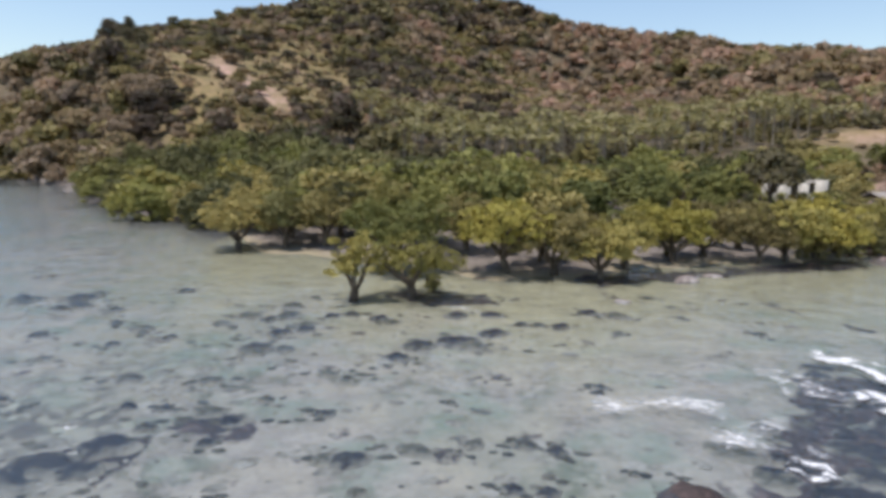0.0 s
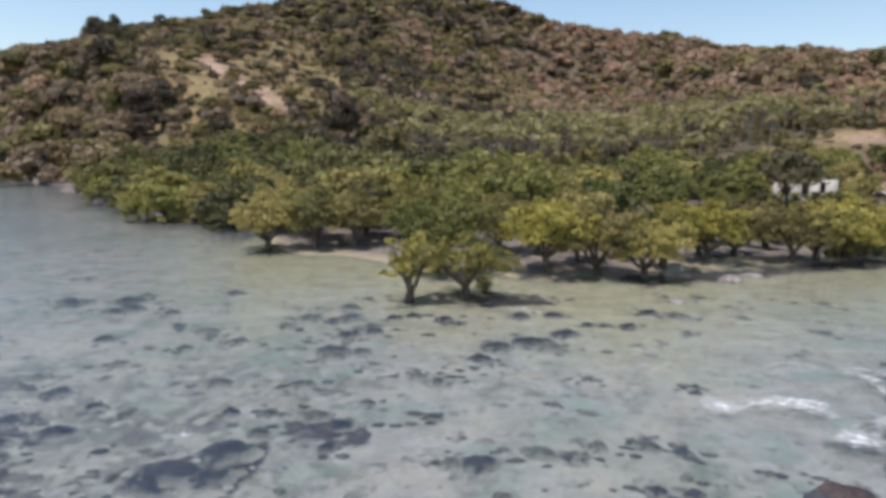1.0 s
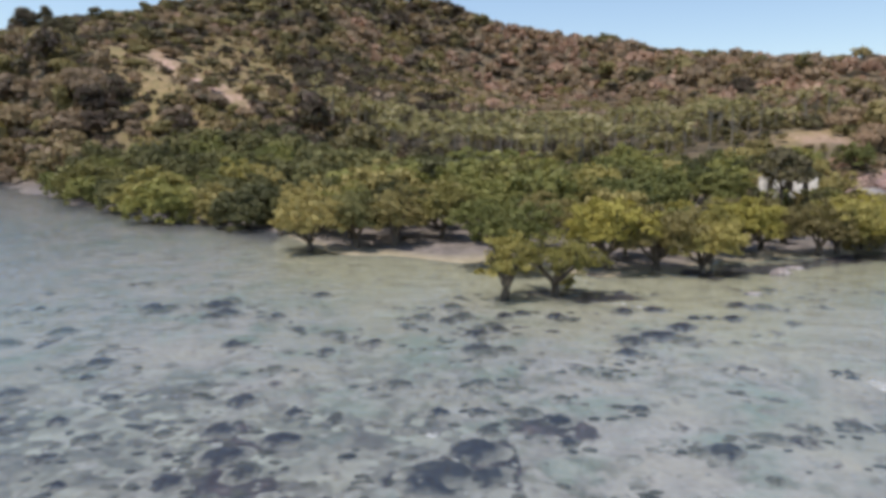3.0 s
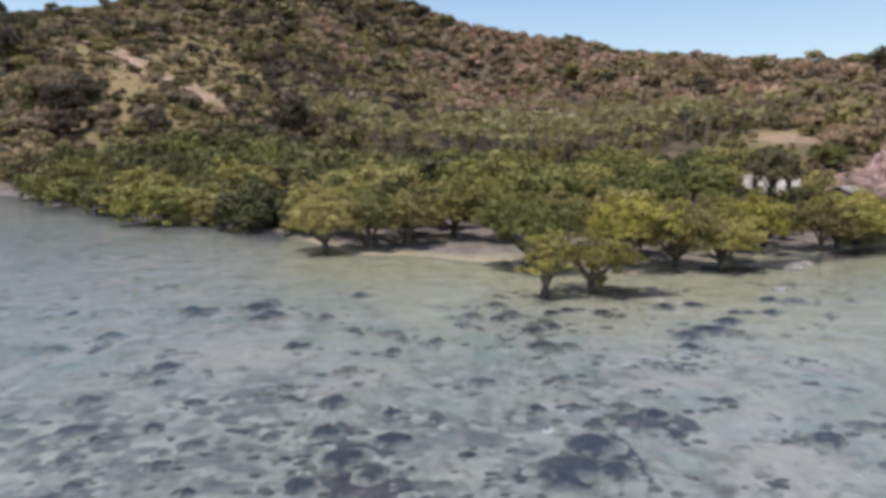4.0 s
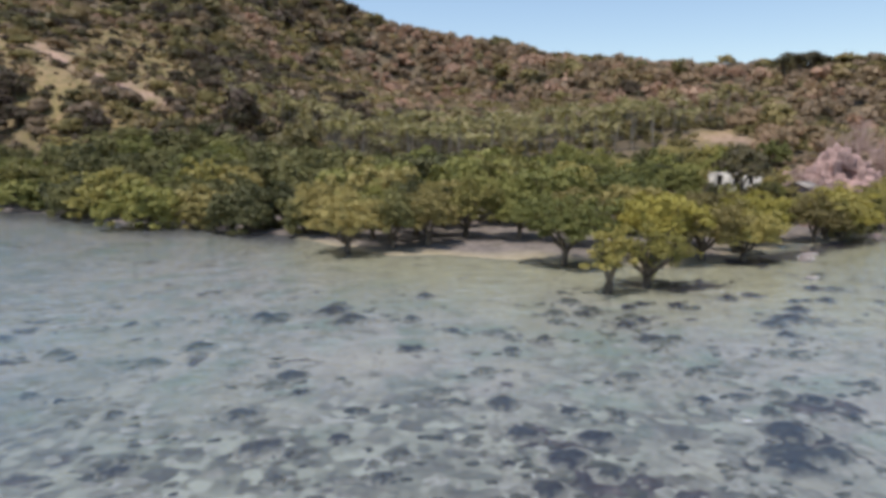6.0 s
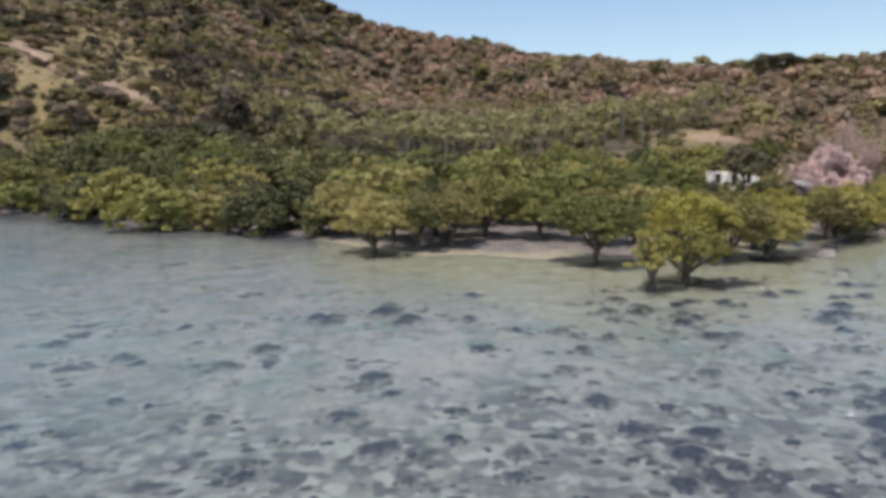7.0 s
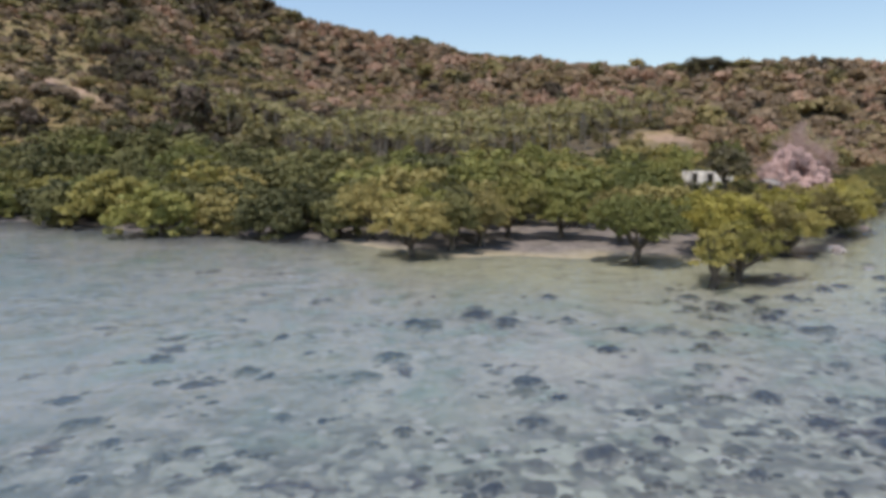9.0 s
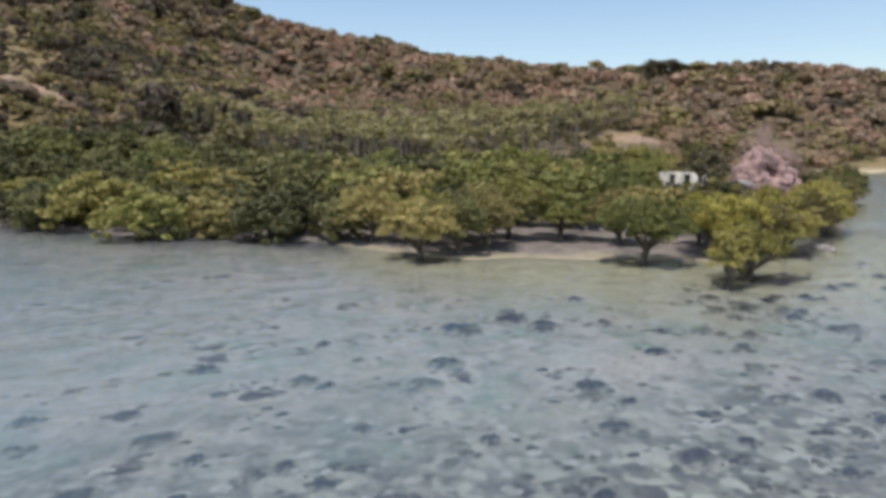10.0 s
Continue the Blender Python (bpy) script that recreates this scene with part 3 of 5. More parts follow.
WEST_TREES = ((-20.0, 51.2, 1, 2, 1.0), (-16.6, 52.2, 2, 3, 0.95), (-13.6, 53.2, 2, 2, 0.95), (-9.6, 56.5, 2, 0, 1.05), (-20.8, 60.1, 2, 2, 1.0), (-17.6, 57.0, 2, 1, 0.95), (-13.5, 58.5, 2, 3, 1.0), (-5.2, 55.0, 2, 1, 1.0), (-2.0, 51.0, 1, 2, 1.0), (-30.5, 75.5, 8, 3, 1.1),
              (-42.8, 81.4, 8, 0, 1.25), (-36.0, 81.0, 8, 3, 1.0), (-50.0, 88.0, 8, 3, 1.0), (-57.0, 96.5, 8, 0, 1.4), (-25.0, 69.0, 8, 3, 1.0), (-66.5, 111.0, 8, 0, 1.05),
              (-61.5, 101.0, 8, 3, 1.3), (-39.0, 77.0, 9, 2, 0.9), (-33.0, 74.5, 9, 3, 0.8), (-23.0, 63.0, 9, 3, 1.0))
EDGE_BUSHES = ((24.5, 52.5, 9, 2, 0.6), (28.0, 54.8, 9, 3, 0.6), (31.5, 57.2, 9, 3, 0.65), (36.0, 60.0, 9, 2, 0.6), (41.0, 62.8, 9, 3, 0.7), (46.0, 66.0, 9, 3, 0.7), (52.0, 69.0, 9, 3, 0.7))
def belt_height(x, s):
    """Trees grow taller away from the water, and less so towards the house."""
    return float(np.interp(s, (2, 6, 13, 22, 60), (4.5, 5.2, 6.6, 7.6, 8.0))) - 1.6 * min(max((x + 4) / 12, 0), 1)


def belt_hue(rng, x, y, s, bushy):
    """Stands of one leaf colour: dark ones in the middle of the belt, light ones here and there."""
    u = rng.uniform()
    if math.hypot(x - 4, y - 119) < 9 or math.hypot(x - 1, y - 66) < 4.5:
        return 0 if u < 0.6 else 4
    if math.hypot((x - 16) / 14, (y - 87) / 9) < 1 or math.hypot((x + 40) / 15, (y - 96) / 11) < 1:
        return 3 if u < 0.4 else (1 if u < 0.75 else 0)
    if 14 < x < 42 and s < 16:
        return 4 if u < 0.2 else (0 if u < 0.6 else 2)
    if bushy:
        return 3 if u < 0.42 else (2 if u < 0.62 else (1 if u < 0.78 else 0))
    if x < -15 and s > 9:
        return 3 if u < 0.6 else (1 if u < 0.85 else 2)
    wave = math.sin(x * 0.17 + 1.9 * math.sin(y * 0.06)) * math.sin(y * 0.13 + 0.7)
    if wave > 0.25:
        return 2 if u < 0.55 else (0 if u < 0.75 else 1)
    return 1 if u < 0.55 else (3 if u < 0.85 else 2)


rng = np.random.default_rng(5)
taken = []
for x, y, k, hue, size in (*OUTER_TREES, *POINT_TREES, *WEST_TREES, *HOUSE_BUSHES, *EDGE_BUSHES):
    place_mangrove(x, y, k, hue, size, rng.uniform(0, 360), "standing at the water's edge", k not in (4, 8, 9))
    taken.append((x, y))
for _ in range(9000):
    x, y = rng.uniform(-85, 60), rng.uniform(40, 140)
    s = inshore(x, y)
    bushy = x < -22 and s < 8
    if s < (-0.6 if bushy else 2.0) or x < -70 and s < 9 or s > 50 + 8 * math.sin(x * 0.1) or soil_at(np.array([x]), np.array([y]))[0] > 0.3 or near_line(x, y, 32, 75, 39.6, 87) < 4.4 or math.hypot(x - 45, y - 80) < 4:
        continue
    if x > -24 and y < 54 and x < -1 or near_line(x, y, 28, 68, 33, 76) < 3:
        continue
    gap = 4.4 if bushy else 4.3 + 0.02 * (y - 40)
    if min(math.hypot(x - a, y - b) for a, b in taken) < gap:
        continue
    taken.append((x, y))
    young = min(near_line(x, y, 38.6, 85.4, 16.3, 58.2), near_line(x, y, 38.6, 85.4, 23.8, 53.7), near_line(x, y, 38.6, 85.4, 19.5, 56.0)) < 5.5
    k = int(rng.integers(8, 10)) if bushy else int(rng.integers(5, 8))
    if bushy:
        size = rng.uniform(0.95, 1.3)
    elif young:
        size = rng.uniform(0.48, 0.6)
    else:
        size = belt_height(x, s) * rng.uniform(0.8, 1.08) / SHAPES[k][0]
    place_mangrove(x, y, k, belt_hue(rng, x, y, s, bushy), size, rng.uniform(0, 360), "in the dense mangrove belt")


# saplings and low growth between the outer trees
saplings = []
for _ in range(600):
    x = rng.uniform(-3, 45)
    y = np.interp(x, SHORE_X, SHORE_Y) + rng.uniform(2, 13)
    if len(saplings) >= 12 or (saplings and min(math.hypot(x - a, y - b) for a, b in saplings) < 2.2):
        continue
    saplings.append((x, y))
    place_mangrove(x, y, 4, int(rng.choice((1, 2, 3, 3))), rng.uniform(0.6, 1.25), rng.uniform(0, 360), "low under taller ones")


# ---- woods on the hills ----
def puffy(rng, n, per, radius, tall, lobes=6):
    """Points over the lobed crowns of n trees, round each tree's foot, with the way each one faces."""
    a, up = rng.uniform(0, 2 * math.pi, (n, lobes)), rng.uniform(0, 1, (n, lobes))
    off = rng.uniform(0.25, 0.72, (n, lobes)) * np.sqrt(np.clip(1.15 - up, 0, 1))
    c = np.stack([off * np.cos(a) * radius[:, None], off * np.sin(a) * radius[:, None], (0.24 + 0.52 * up) * tall[:, None]], 2)
    size = rng.uniform(0.36, 0.6, (n, lobes))
    which = rng.integers(0, lobes, (n, per))
    ball = unit(rng.normal(size=(n, per, 3)))
    ball[..., 2] = np.where(ball[..., 2] < -0.3, -ball[..., 2], ball[..., 2])
    r = np.take_along_axis(size, which, 1)[..., None] * rng.uniform(0.3, 1.15, (n, per, 1)) ** 0.5
    p = np.take_along_axis(c, which[..., None].repeat(3, 2), 1) + ball * r * np.stack([radius, radius, tall * 0.42], 1)[:, None]
    return p, ball


def woodland(name, label, category, xs, ys, tint, radius, tall, per, leaf, seed):
    """Many far trees or bushes as one mesh of leaf tufts."""
    rng = np.random.default_rng(seed)
    n = len(xs)
    base = np.stack([xs, ys, height(xs, ys)], 1)
    p, ball = puffy(rng, n, per, radius, tall)
    p = p + base[:, None]
    size = (rng.uniform(0.7, 1.3, (n, per)) * leaf * radius[:, None]).ravel()
    v, f = leaves(rng, p.reshape(-1, 3), (ball * 1.3 + np.array([0, 0, 0.2])).reshape(-1, 3), size, 0.6, 0.75, True)
    ob = new(name, mesh_of(name, v, f, M_wood_leaf, tint=np.repeat(tint, per * 3)))
    return tagged(ob, label, category, kind="stuff")


rng = np.random.default_rng(21)
count = 60000
wx0, wy0 = rng.uniform(-480, 820, count), rng.uniform(100, 1000, count)
bearing, far = np.degrees(np.arctan2(wx0 + 18, wy0 - 5)), np.hypot(wx0 + 18, wy0 - 5)
s = inshore(wx0, wy0)
keep = (bearing > -52) & (bearing < 68) & (soil_at(wx0, wy0) < 0.25)
keep &= (s > np.where(wx0 < -80, 4, np.where(wx0 > 55, 14, 50))) | ((wy0 > 134) & (wx0 < 0))
keep &= rng.uniform(size=count) < np.where((s < 36) & (wx0 < -35), 0.95, np.clip(1 - 1.1 * open_slope(wx0, wy0, 34), 0, 1))
keep &= rng.uniform(size=count) > 0.55 * np.exp(-(near_line(wx0, wy0, 168, 330, 252, 480) / 42) ** 2)
keep &= near_line(wx0, wy0, -95, 203, -79, 158) > 6
keep &= ~((wx0 > 215) & (wx0 < 420) & (s < 20))
# leave out the trees behind the crests
steps = np.linspace(0.15, 0.97, 24)[:, None]
seen = np.zeros(count, bool)
for ex, ey in ((0, 3), (-37, 9)):
    ahead = (height(ex + (wx0 - ex) * steps, ey + (wy0 - ey) * steps) + 0 - 7.4) / (far * steps)
    seen |= (height(wx0, wy0) + 13 - 7.4) / far > ahead.max(0)
keep &= seen
tx, ty, tf0 = wx0[keep], wy0[keep], far[keep]
# one tree in each cell of a raster that widens with distance
step = np.where(tf0 < 260, 5.4, np.where(tf0 < 480, 8.6, 12.0))
cell = (np.round((tx + 0.35 * ty) / step).astype(int) * 100003 + np.round(ty / step).astype(int)) * 10 + (step > 6) + (step > 9)
_, first = np.unique(cell, return_index=True)
tx, ty, tf0, step = tx[first], ty[first], tf0[first], step[first]
low = np.exp(-((ty - 150) / 70) ** 2)


def clump_at(x, y):
    """Stands of the same kind of tree, some tens of metres across."""
    return np.sin(x * 0.061 + 2 * np.sin(y * 0.019)) * np.sin(y * 0.047 + 1.7 * np.sin(x * 0.023))



tint = rng.normal(0.48, 0.17, len(tx)) - 0.3 * (rng.uniform(size=len(tx)) < 0.2) - 0.3 * clump_at(tx, ty) + 0.26 * np.clip((tx - 0) / 110, -0.3, 1) + 0.06 * np.clip((ty - 300) / 300, -0.5, 1)
tint += 0.18 * np.sin(tx * 0.027 + 1.5 * np.sin(ty * 0.011)) * np.sin(ty * 0.023 + tx * 0.008)
palm_belt = low * (tx > -18) * (tx < 100)
tint = tint * (1 - 0.75 * palm_belt) + palm_belt * (0.75 * rng.normal(0.33, 0.13, len(tx)) - 0.16 * (rng.uniform(size=len(tx)) < 0.3))
back = (tx < -6) & (tx > -66) & (ty < 150)
tint = np.where(back, rng.normal(0.15, 0.06, len(tx)), np.where((tx < 0) & (ty < 340) & (rng.uniform(size=len(tx)) < 0.45), rng.uniform(0.0, 0.14, len(tx)), tint))
tint = np.maximum(tint, 0.02)
west = (tx < -66) & (inshore(tx, ty) < 62)
tint = np.where(west, np.where(rng.uniform(size=len(tx)) < 0.2, rng.uniform(0.0, 0.16, len(tx)), rng.normal(0.56, 0.2, len(tx))), tint)
clump, big_tree = clump_at(tx, ty), rng.uniform(size=len(tx)) < 0.15
tint = np.where(big_tree & (rng.uniform(size=len(tx)) < 0.6), tint - 0.16, tint)
tint = np.clip(tint, 0.02, 0.98)
radius = step * rng.uniform(0.42, 0.72, len(tx)) * np.where(big_tree, 1.65, 0.95) * (1 + 0.2 * clump)
tall = radius * rng.uniform(1.5, 2.3, len(tx))
thin = 1 - 0.5 * np.clip(1.4 * open_slope(tx, ty, 34), 0, 1) * ((inshore(tx, ty) > 62) | (tx > -35))
foot = (tx < -60) & (inshore(tx, ty) < np.where(tx < -98, 40, 14))
thin = np.where(foot, 1.25, thin)
radius, tall = radius * thin, tall * thin
scrubby = (tx > 48) & (tx < 108) & (ty < 146)
radius, tall, tint = np.where(scrubby, radius * 0.55, radius), np.where(scrubby, tall * 0.5, tall), np.where(scrubby, np.clip(tint + 0.25, 0, 0.97), tint)
radius = np.where((tx < -38) & (tx > -98) & (inshore(tx, ty) > 16) & (ty < 240), np.minimum(radius, 3.0), radius)
radius, tall = np.minimum(radius, 10.5), np.minimum(tall, np.where((tx < -38) & (tx > -98) & (inshore(tx, ty) > 16) & (ty < 240), 3.6, np.where((tx < -95) & (ty > 230), 4.5, 9.5))) * np.where(rng.uniform(size=len(tx)) < 0.06, 1.35, 1.0)
stature = np.where(tf0 > 460, rng.choice((0.75, 1.0, 1.15, 1.4), len(tx), p=(0.3, 0.4, 0.2, 0.1)), 1.0)
tall, radius = tall * stature, radius * np.sqrt(stature) * np.where(stature > 1.3, 1.25, 1.0)
# growth under the palms: smaller, its tint lowered to paint the shaded gaps
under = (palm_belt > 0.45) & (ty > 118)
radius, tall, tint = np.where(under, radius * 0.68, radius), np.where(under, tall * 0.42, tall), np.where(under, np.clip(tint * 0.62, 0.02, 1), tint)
near = tf0 < 230
mid_way = ~near & (tf0 < 460)
far_off = tf0 >= 460
woodland("hill_woodland", "dense dry olive and brown woodland on the hillside", "woodland", tx[mid_way], ty[mid_way], tint[mid_way], radius[mid_way], tall[mid_way], 200, 0.195, 3)
woodland("ridge_woodland", "dry brown woodland along the far ridge", "woodland", tx[far_off], ty[far_off], tint[far_off], radius[far_off], tall[far_off], 105, 0.25, 5)
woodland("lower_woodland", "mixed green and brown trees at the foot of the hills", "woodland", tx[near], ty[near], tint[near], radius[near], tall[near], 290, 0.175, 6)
bx, by = rng.uniform(-170, 40, 9000), 140 + 290 * rng.uniform(size=9000) ** 1.2
ok = (rng.uniform(size=9000) < np.maximum(0.35 * open_slope(bx, by, 40), np.where(bx < -40, 0.7, 0.4) * (bx < 0) * (1 - 0.6 * open_slope(bx, by, 36)))) & (inshore(bx, by) > 12) & (soil_at(bx, by) < 0.5)
bx, by = bx[ok], by[ok]
bare = open_slope(bx, by, 34)
br = 0.5 + 1.9 * rng.uniform(size=len(bx)) ** 2.2
woodland("dry_scrub", "low yellow-green scrub and dry grass clumps on the open slope", "scrub", bx, by, np.where(rng.uniform(size=len(bx)) < 0.42, rng.uniform(0.0, 0.13, len(bx)), np.clip(rng.normal(0.48 + 0.1 * bare, 0.2, len(bx)), 0.1, 1)), br, br * 1.05, 34, 0.33, 4)


kx, ky = rng.uniform(40, 84, 1400), rng.uniform(72, 112, 1400)
kx[900:], ky[900:] = rng.uniform(54, 92, 500), rng.uniform(98, 134, 500)
ok = (np.minimum(near_line(kx, ky, 46, 80, 76, 100), near_line(kx, ky, 60, 104, 86, 128)) < 9) & (inshore(kx, ky) > 5) & (rng.uniform(size=1400) < np.where(ky < 100, 0.3, 0.6))
kx, ky = kx[ok], ky[ok]
kr = 0.35 + 0.9 * rng.uniform(size=len(kx)) ** 1.5
woodland("dead_brush", "pinkish dead brush on the eroded eastern bank", "scrub", kx, ky, np.where(rng.uniform(size=len(kx)) < 0.25, 0.1, rng.uniform(0.66, 1.0, len(kx))), kr, kr * 1.1, 70, 0.22, 9)


def hill_tree(x, y, tall, wide, tint, label, seed, group, umbrella=0.0, full=1.0):
    """A single tree that stands out on a slope or skyline."""
    rng = np.random.default_rng(seed)
    r, h = np.array([wide / 2]), np.array([tall])
    count = int((900 + 90 * wide) * full)
    p, ball = puffy(rng, 1, count, r, h, 11)
    p, ball = p[0], ball[0]
    p[:, 2] = p[:, 2] + umbrella * (tall - p[:, 2]) * 0.55
    v, f = leaves(rng, p, ball * 1.3 + np.array([0, 0, 0.3]), rng.uniform(0.7, 1.3, count) * 0.04 * wide * full ** 0.3, 0.65, 0.7, True)
    bits = [tube([(0, 0, -0.6), (0.1, 0, tall * 0.2), (0.15, 0.1, tall * 0.5)], [0.035 * wide, 0.026 * wide, 0.018 * wide], 7)]
    for k in range(5):
        a = k * 1.26 + rng.uniform(-0.3, 0.3)
        bits.append(tube([(0.12, 0.05, tall * 0.36), (wide * 0.14 * math.cos(a), wide * 0.14 * math.sin(a), tall * 0.55), (wide * 0.3 * math.cos(a), wide * 0.3 * math.sin(a), tall * 0.72)],
                         [0.016 * wide, 0.011 * wide, 0.004 * wide], 5))
    tree = tagged(empty("hill_tree", pose(x, y, ground_z(x, y))), label, "tree", group)
    part("trunk", mesh_of("hill_trunk", *joined(bits), M_bark, True), tree)
    part("crown", mesh_of("hill_crown", v, f, M_wood_leaf, tint=np.full(len(v), tint)), tree)


# x, y, height, width, tint
SKYLINE_TREES = ((-151, 262, 10, 10, 0.1), (-144, 262, 11, 9, 0.12), (-158, 268, 7, 8, 0.2), (-128, 292, 9, 8, 0.25), (-118, 262, 5, 12, 0.4), (-104, 258, 5, 10, 0.55), (0, 290, 8, 13, 0.24), (-46, 285, 9, 12, 0.2),
    (-120, 310, 6, 9, 0.3), (-150, 330, 6, 10, 0.35), (-222, 372, 15, 14, 0.06), (-213, 374, 14, 10, 0.1), (-231, 376, 10, 10, 0.15), (-197, 396, 10, 9, 0.15), (-179, 425, 10, 11, 0.2), (-171, 440, 9, 12, 0.25))
BLUFF_TREES = ((-94, 172, 8, 10, 0.03), (-101, 180, 8, 11, 0.6), (-125, 186, 8, 12, 0.66), (-132, 178, 8, 12, 0.7), (-121, 170, 8, 12, 0.72), (-113, 172, 8, 13, 0.5), (-103, 164, 7, 11, 0.02), (-96, 163, 7, 11, 0.62),
    (-107, 182, 8, 12, 0.5), (-145, 184, 9, 14, 0.3), (-152, 196, 9, 15, 0.35), (-92, 156, 6, 10, 0.45), (-90, 180, 7, 9, 0.03), (-110, 190, 6, 10, 0.34), (-118, 198, 6, 10, 0.36))
SLOPE_TREES = ((-110, 158, 8, 11, 0.5), (-120, 162, 8, 10, 0.66), (-128, 172, 8, 11, 0.45), (-104, 172, 8, 10, 0.6), (-70, 166, 4.5, 8, 0.72), (-62, 172, 4, 7, 0.66), (-20, 250, 8, 12, 0.26),
    (-98, 181, 8, 11, 0.62), (-134, 191, 9, 12, 0.6), (-141, 197, 9, 12, 0.3), (-138, 180, 7, 12, 0.62), (-116, 160, 6, 11, 0.12), (-128, 166, 6, 11, 0.2))
SLOPE_BUSHES = ((-100, 156, 6, 9, 0.3), (-75, 175, 4, 6, 0.2), (-101, 216, 4, 8, 0.28), (-81, 206, 4, 7, 0.4), (-71, 197, 4, 8, 0.22), (-110, 242, 4, 9, 0.3), (-62, 206, 4, 8, 0.35), (-50, 216, 5, 9, 0.3),
    (-90, 232, 4, 7, 0.5), (-89, 163, 7, 9, 0.0), (-84, 164.5, 5, 8, 0.04), (-78, 159, 4.5, 7, 0.62), (-91.5, 173, 6, 8, 0.0), (-81, 170, 4, 6, 0.66), (-72, 160, 4, 7, 0.3))
for i, (x, y, h, w, tint) in enumerate((*SKYLINE_TREES, *BLUFF_TREES, *SLOPE_TREES, *SLOPE_BUSHES)):
    hill_tree(x, y, h, w, tint, ("dark green" if tint < 0.28 else "dry brownish olive") + " tree standing on the grassy western slope", 100 + i, "trees on the slope")
hill_tree(29.0, 71.5, 8.6, 7.2, 0.13, "dark olive umbrella-crowned tree in front of the white house", 97, "trees by the house", 0.75)
for i, (x, y, h, w) in enumerate(((92, 140, 6, 9), (98, 147, 6, 10), (86, 136, 5, 7), (104, 150, 6, 9), (96, 158, 6, 9), (80, 132, 4, 6), (72, 124, 4, 6), (66, 114, 4, 6))):
    hill_tree(x, y, h, w, 0.84 + 0.03 * (i % 4), "golden-brown dry bush beside the cleared field", 760 + i, "dry bushes by the field")
# broad dark trees that stand out on the hillsides
for i, (x, y, h, w) in enumerate(((-52, 270, 10, 14), (-46, 276, 8, 10), (-20, 372, 13, 17), (-8, 366, 10, 12), (210, 428, 14, 18), (222, 432, 11, 13), (150, 520, 12, 16), (-64, 250, 6, 9), (-36, 250, 7, 10), (28, 300, 9, 12), (-104, 330, 7, 9), (96, 240, 8, 11))):
    hill_tree(x, y, h, w, 0.03 + 0.012 * (i % 4), "broad dark-leaved tree standing out on the hillside", 700 + i, "big trees on the hill")
# big old trees scattered over the main hill
rng = np.random.default_rng(61)
scattered = []
for _ in range(4000):
    b, d = radians(rng.uniform(-22, 42)), rng.uniform(225, 470)
    x, y = -15 + d * math.sin(b), 5 + d * math.cos(b)
    if len(scattered) >= 58 or open_slope(np.array([x]), np.array([y]), 30)[0] > 0.5 or soil_at(np.array([x]), np.array([y]))[0] > 0.2 or (scattered and min(math.hypot(x - a, y - c) for a, c in scattered) < 17):
        continue
    scattered.append((x, y))
    dark = rng.uniform() < (0.75 if x < 0 else 0.5)
    hill_tree(x, y, rng.uniform(7, 10.5), rng.uniform(10, 17), rng.uniform(0.0, 0.2) if dark else rng.uniform(0.3, 0.7),
              ("dark leafy" if dark else "dry brownish") + " tree with a broad crown on the wooded hill", 300 + len(scattered), "big trees on the hill")
RIDGE_TREES = ((368, 462, 24, 18, 0.1), (376, 470, 15, 16, 0.3), (392, 472, 20, 24, 0.1), (404, 474, 21, 24, 0.08), (416, 474, 18, 24, 0.12), (430, 470, 15, 24, 0.3), (442, 466, 13, 22, 0.4))
for i, (x, y, h, w, tint) in enumerate(RIDGE_TREES):
    hill_tree(x, y, h, w, tint, "tall dark umbrella-crowned tree on the ridge", 140 + i, "trees on the ridge", 0.8, 0.45)


# ---- palms ----
def palm_meshes(seed, tall):
    """A bowed stem and a head of arching fronds, each a midrib with a comb of drooping leaflets."""
    rng = np.random.default_rng(seed)
    bow = rng.normal(size=2) * 0.5
    k = np.linspace(0, 1, 6)
    stem = np.stack([bow[0] * k ** 2, bow[1] * k ** 2, k * tall - 0.2 * (1 - k)], 1)
    trunk = tube(stem, 0.17 - 0.07 * k, 7)
    fronds = []
    for i in range(16):
        a, rise, reach = i * 2.4 + rng.uniform(-0.2, 0.2), rng.uniform(-0.3, 1.25), rng.uniform(2.0, 2.8)
        d, side = np.array([math.cos(a), math.sin(a), 0]), np.array([-math.sin(a), math.cos(a), 0])
        t = np.linspace(0, 1, 12)
        spine = stem[-1] + np.outer(t * reach, d) + np.stack([0 * t, 0 * t, rise * reach * t * 0.85 - (0.42 + 0.34 * rise) * reach * t ** 2], 1)
        vs, fs = [], []
        for j in range(1, 12):
            long = 0.75 * math.sin(math.pi * min(t[j] * 0.85 + 0.12, 1)) ** 0.6 + 0.05
            for hand in (-1, 1):
                tip = spine[j] + side * hand * long * 0.8 + d * long * 0.45 - np.array([0, 0, long * rng.uniform(0.25, 0.6)])
                fs.append((len(vs), len(vs) + 1, len(vs) + 2))
                vs += [spine[j - 1] + (spine[j] - spine[j - 1]) * 0.25, spine[j], tip]
        fronds.append(mesh_of("frond", np.array(vs), np.array(fs), M_palm_leaf))
    return mesh_of("palm_trunk", *trunk, M_palm_bark, True), fronds


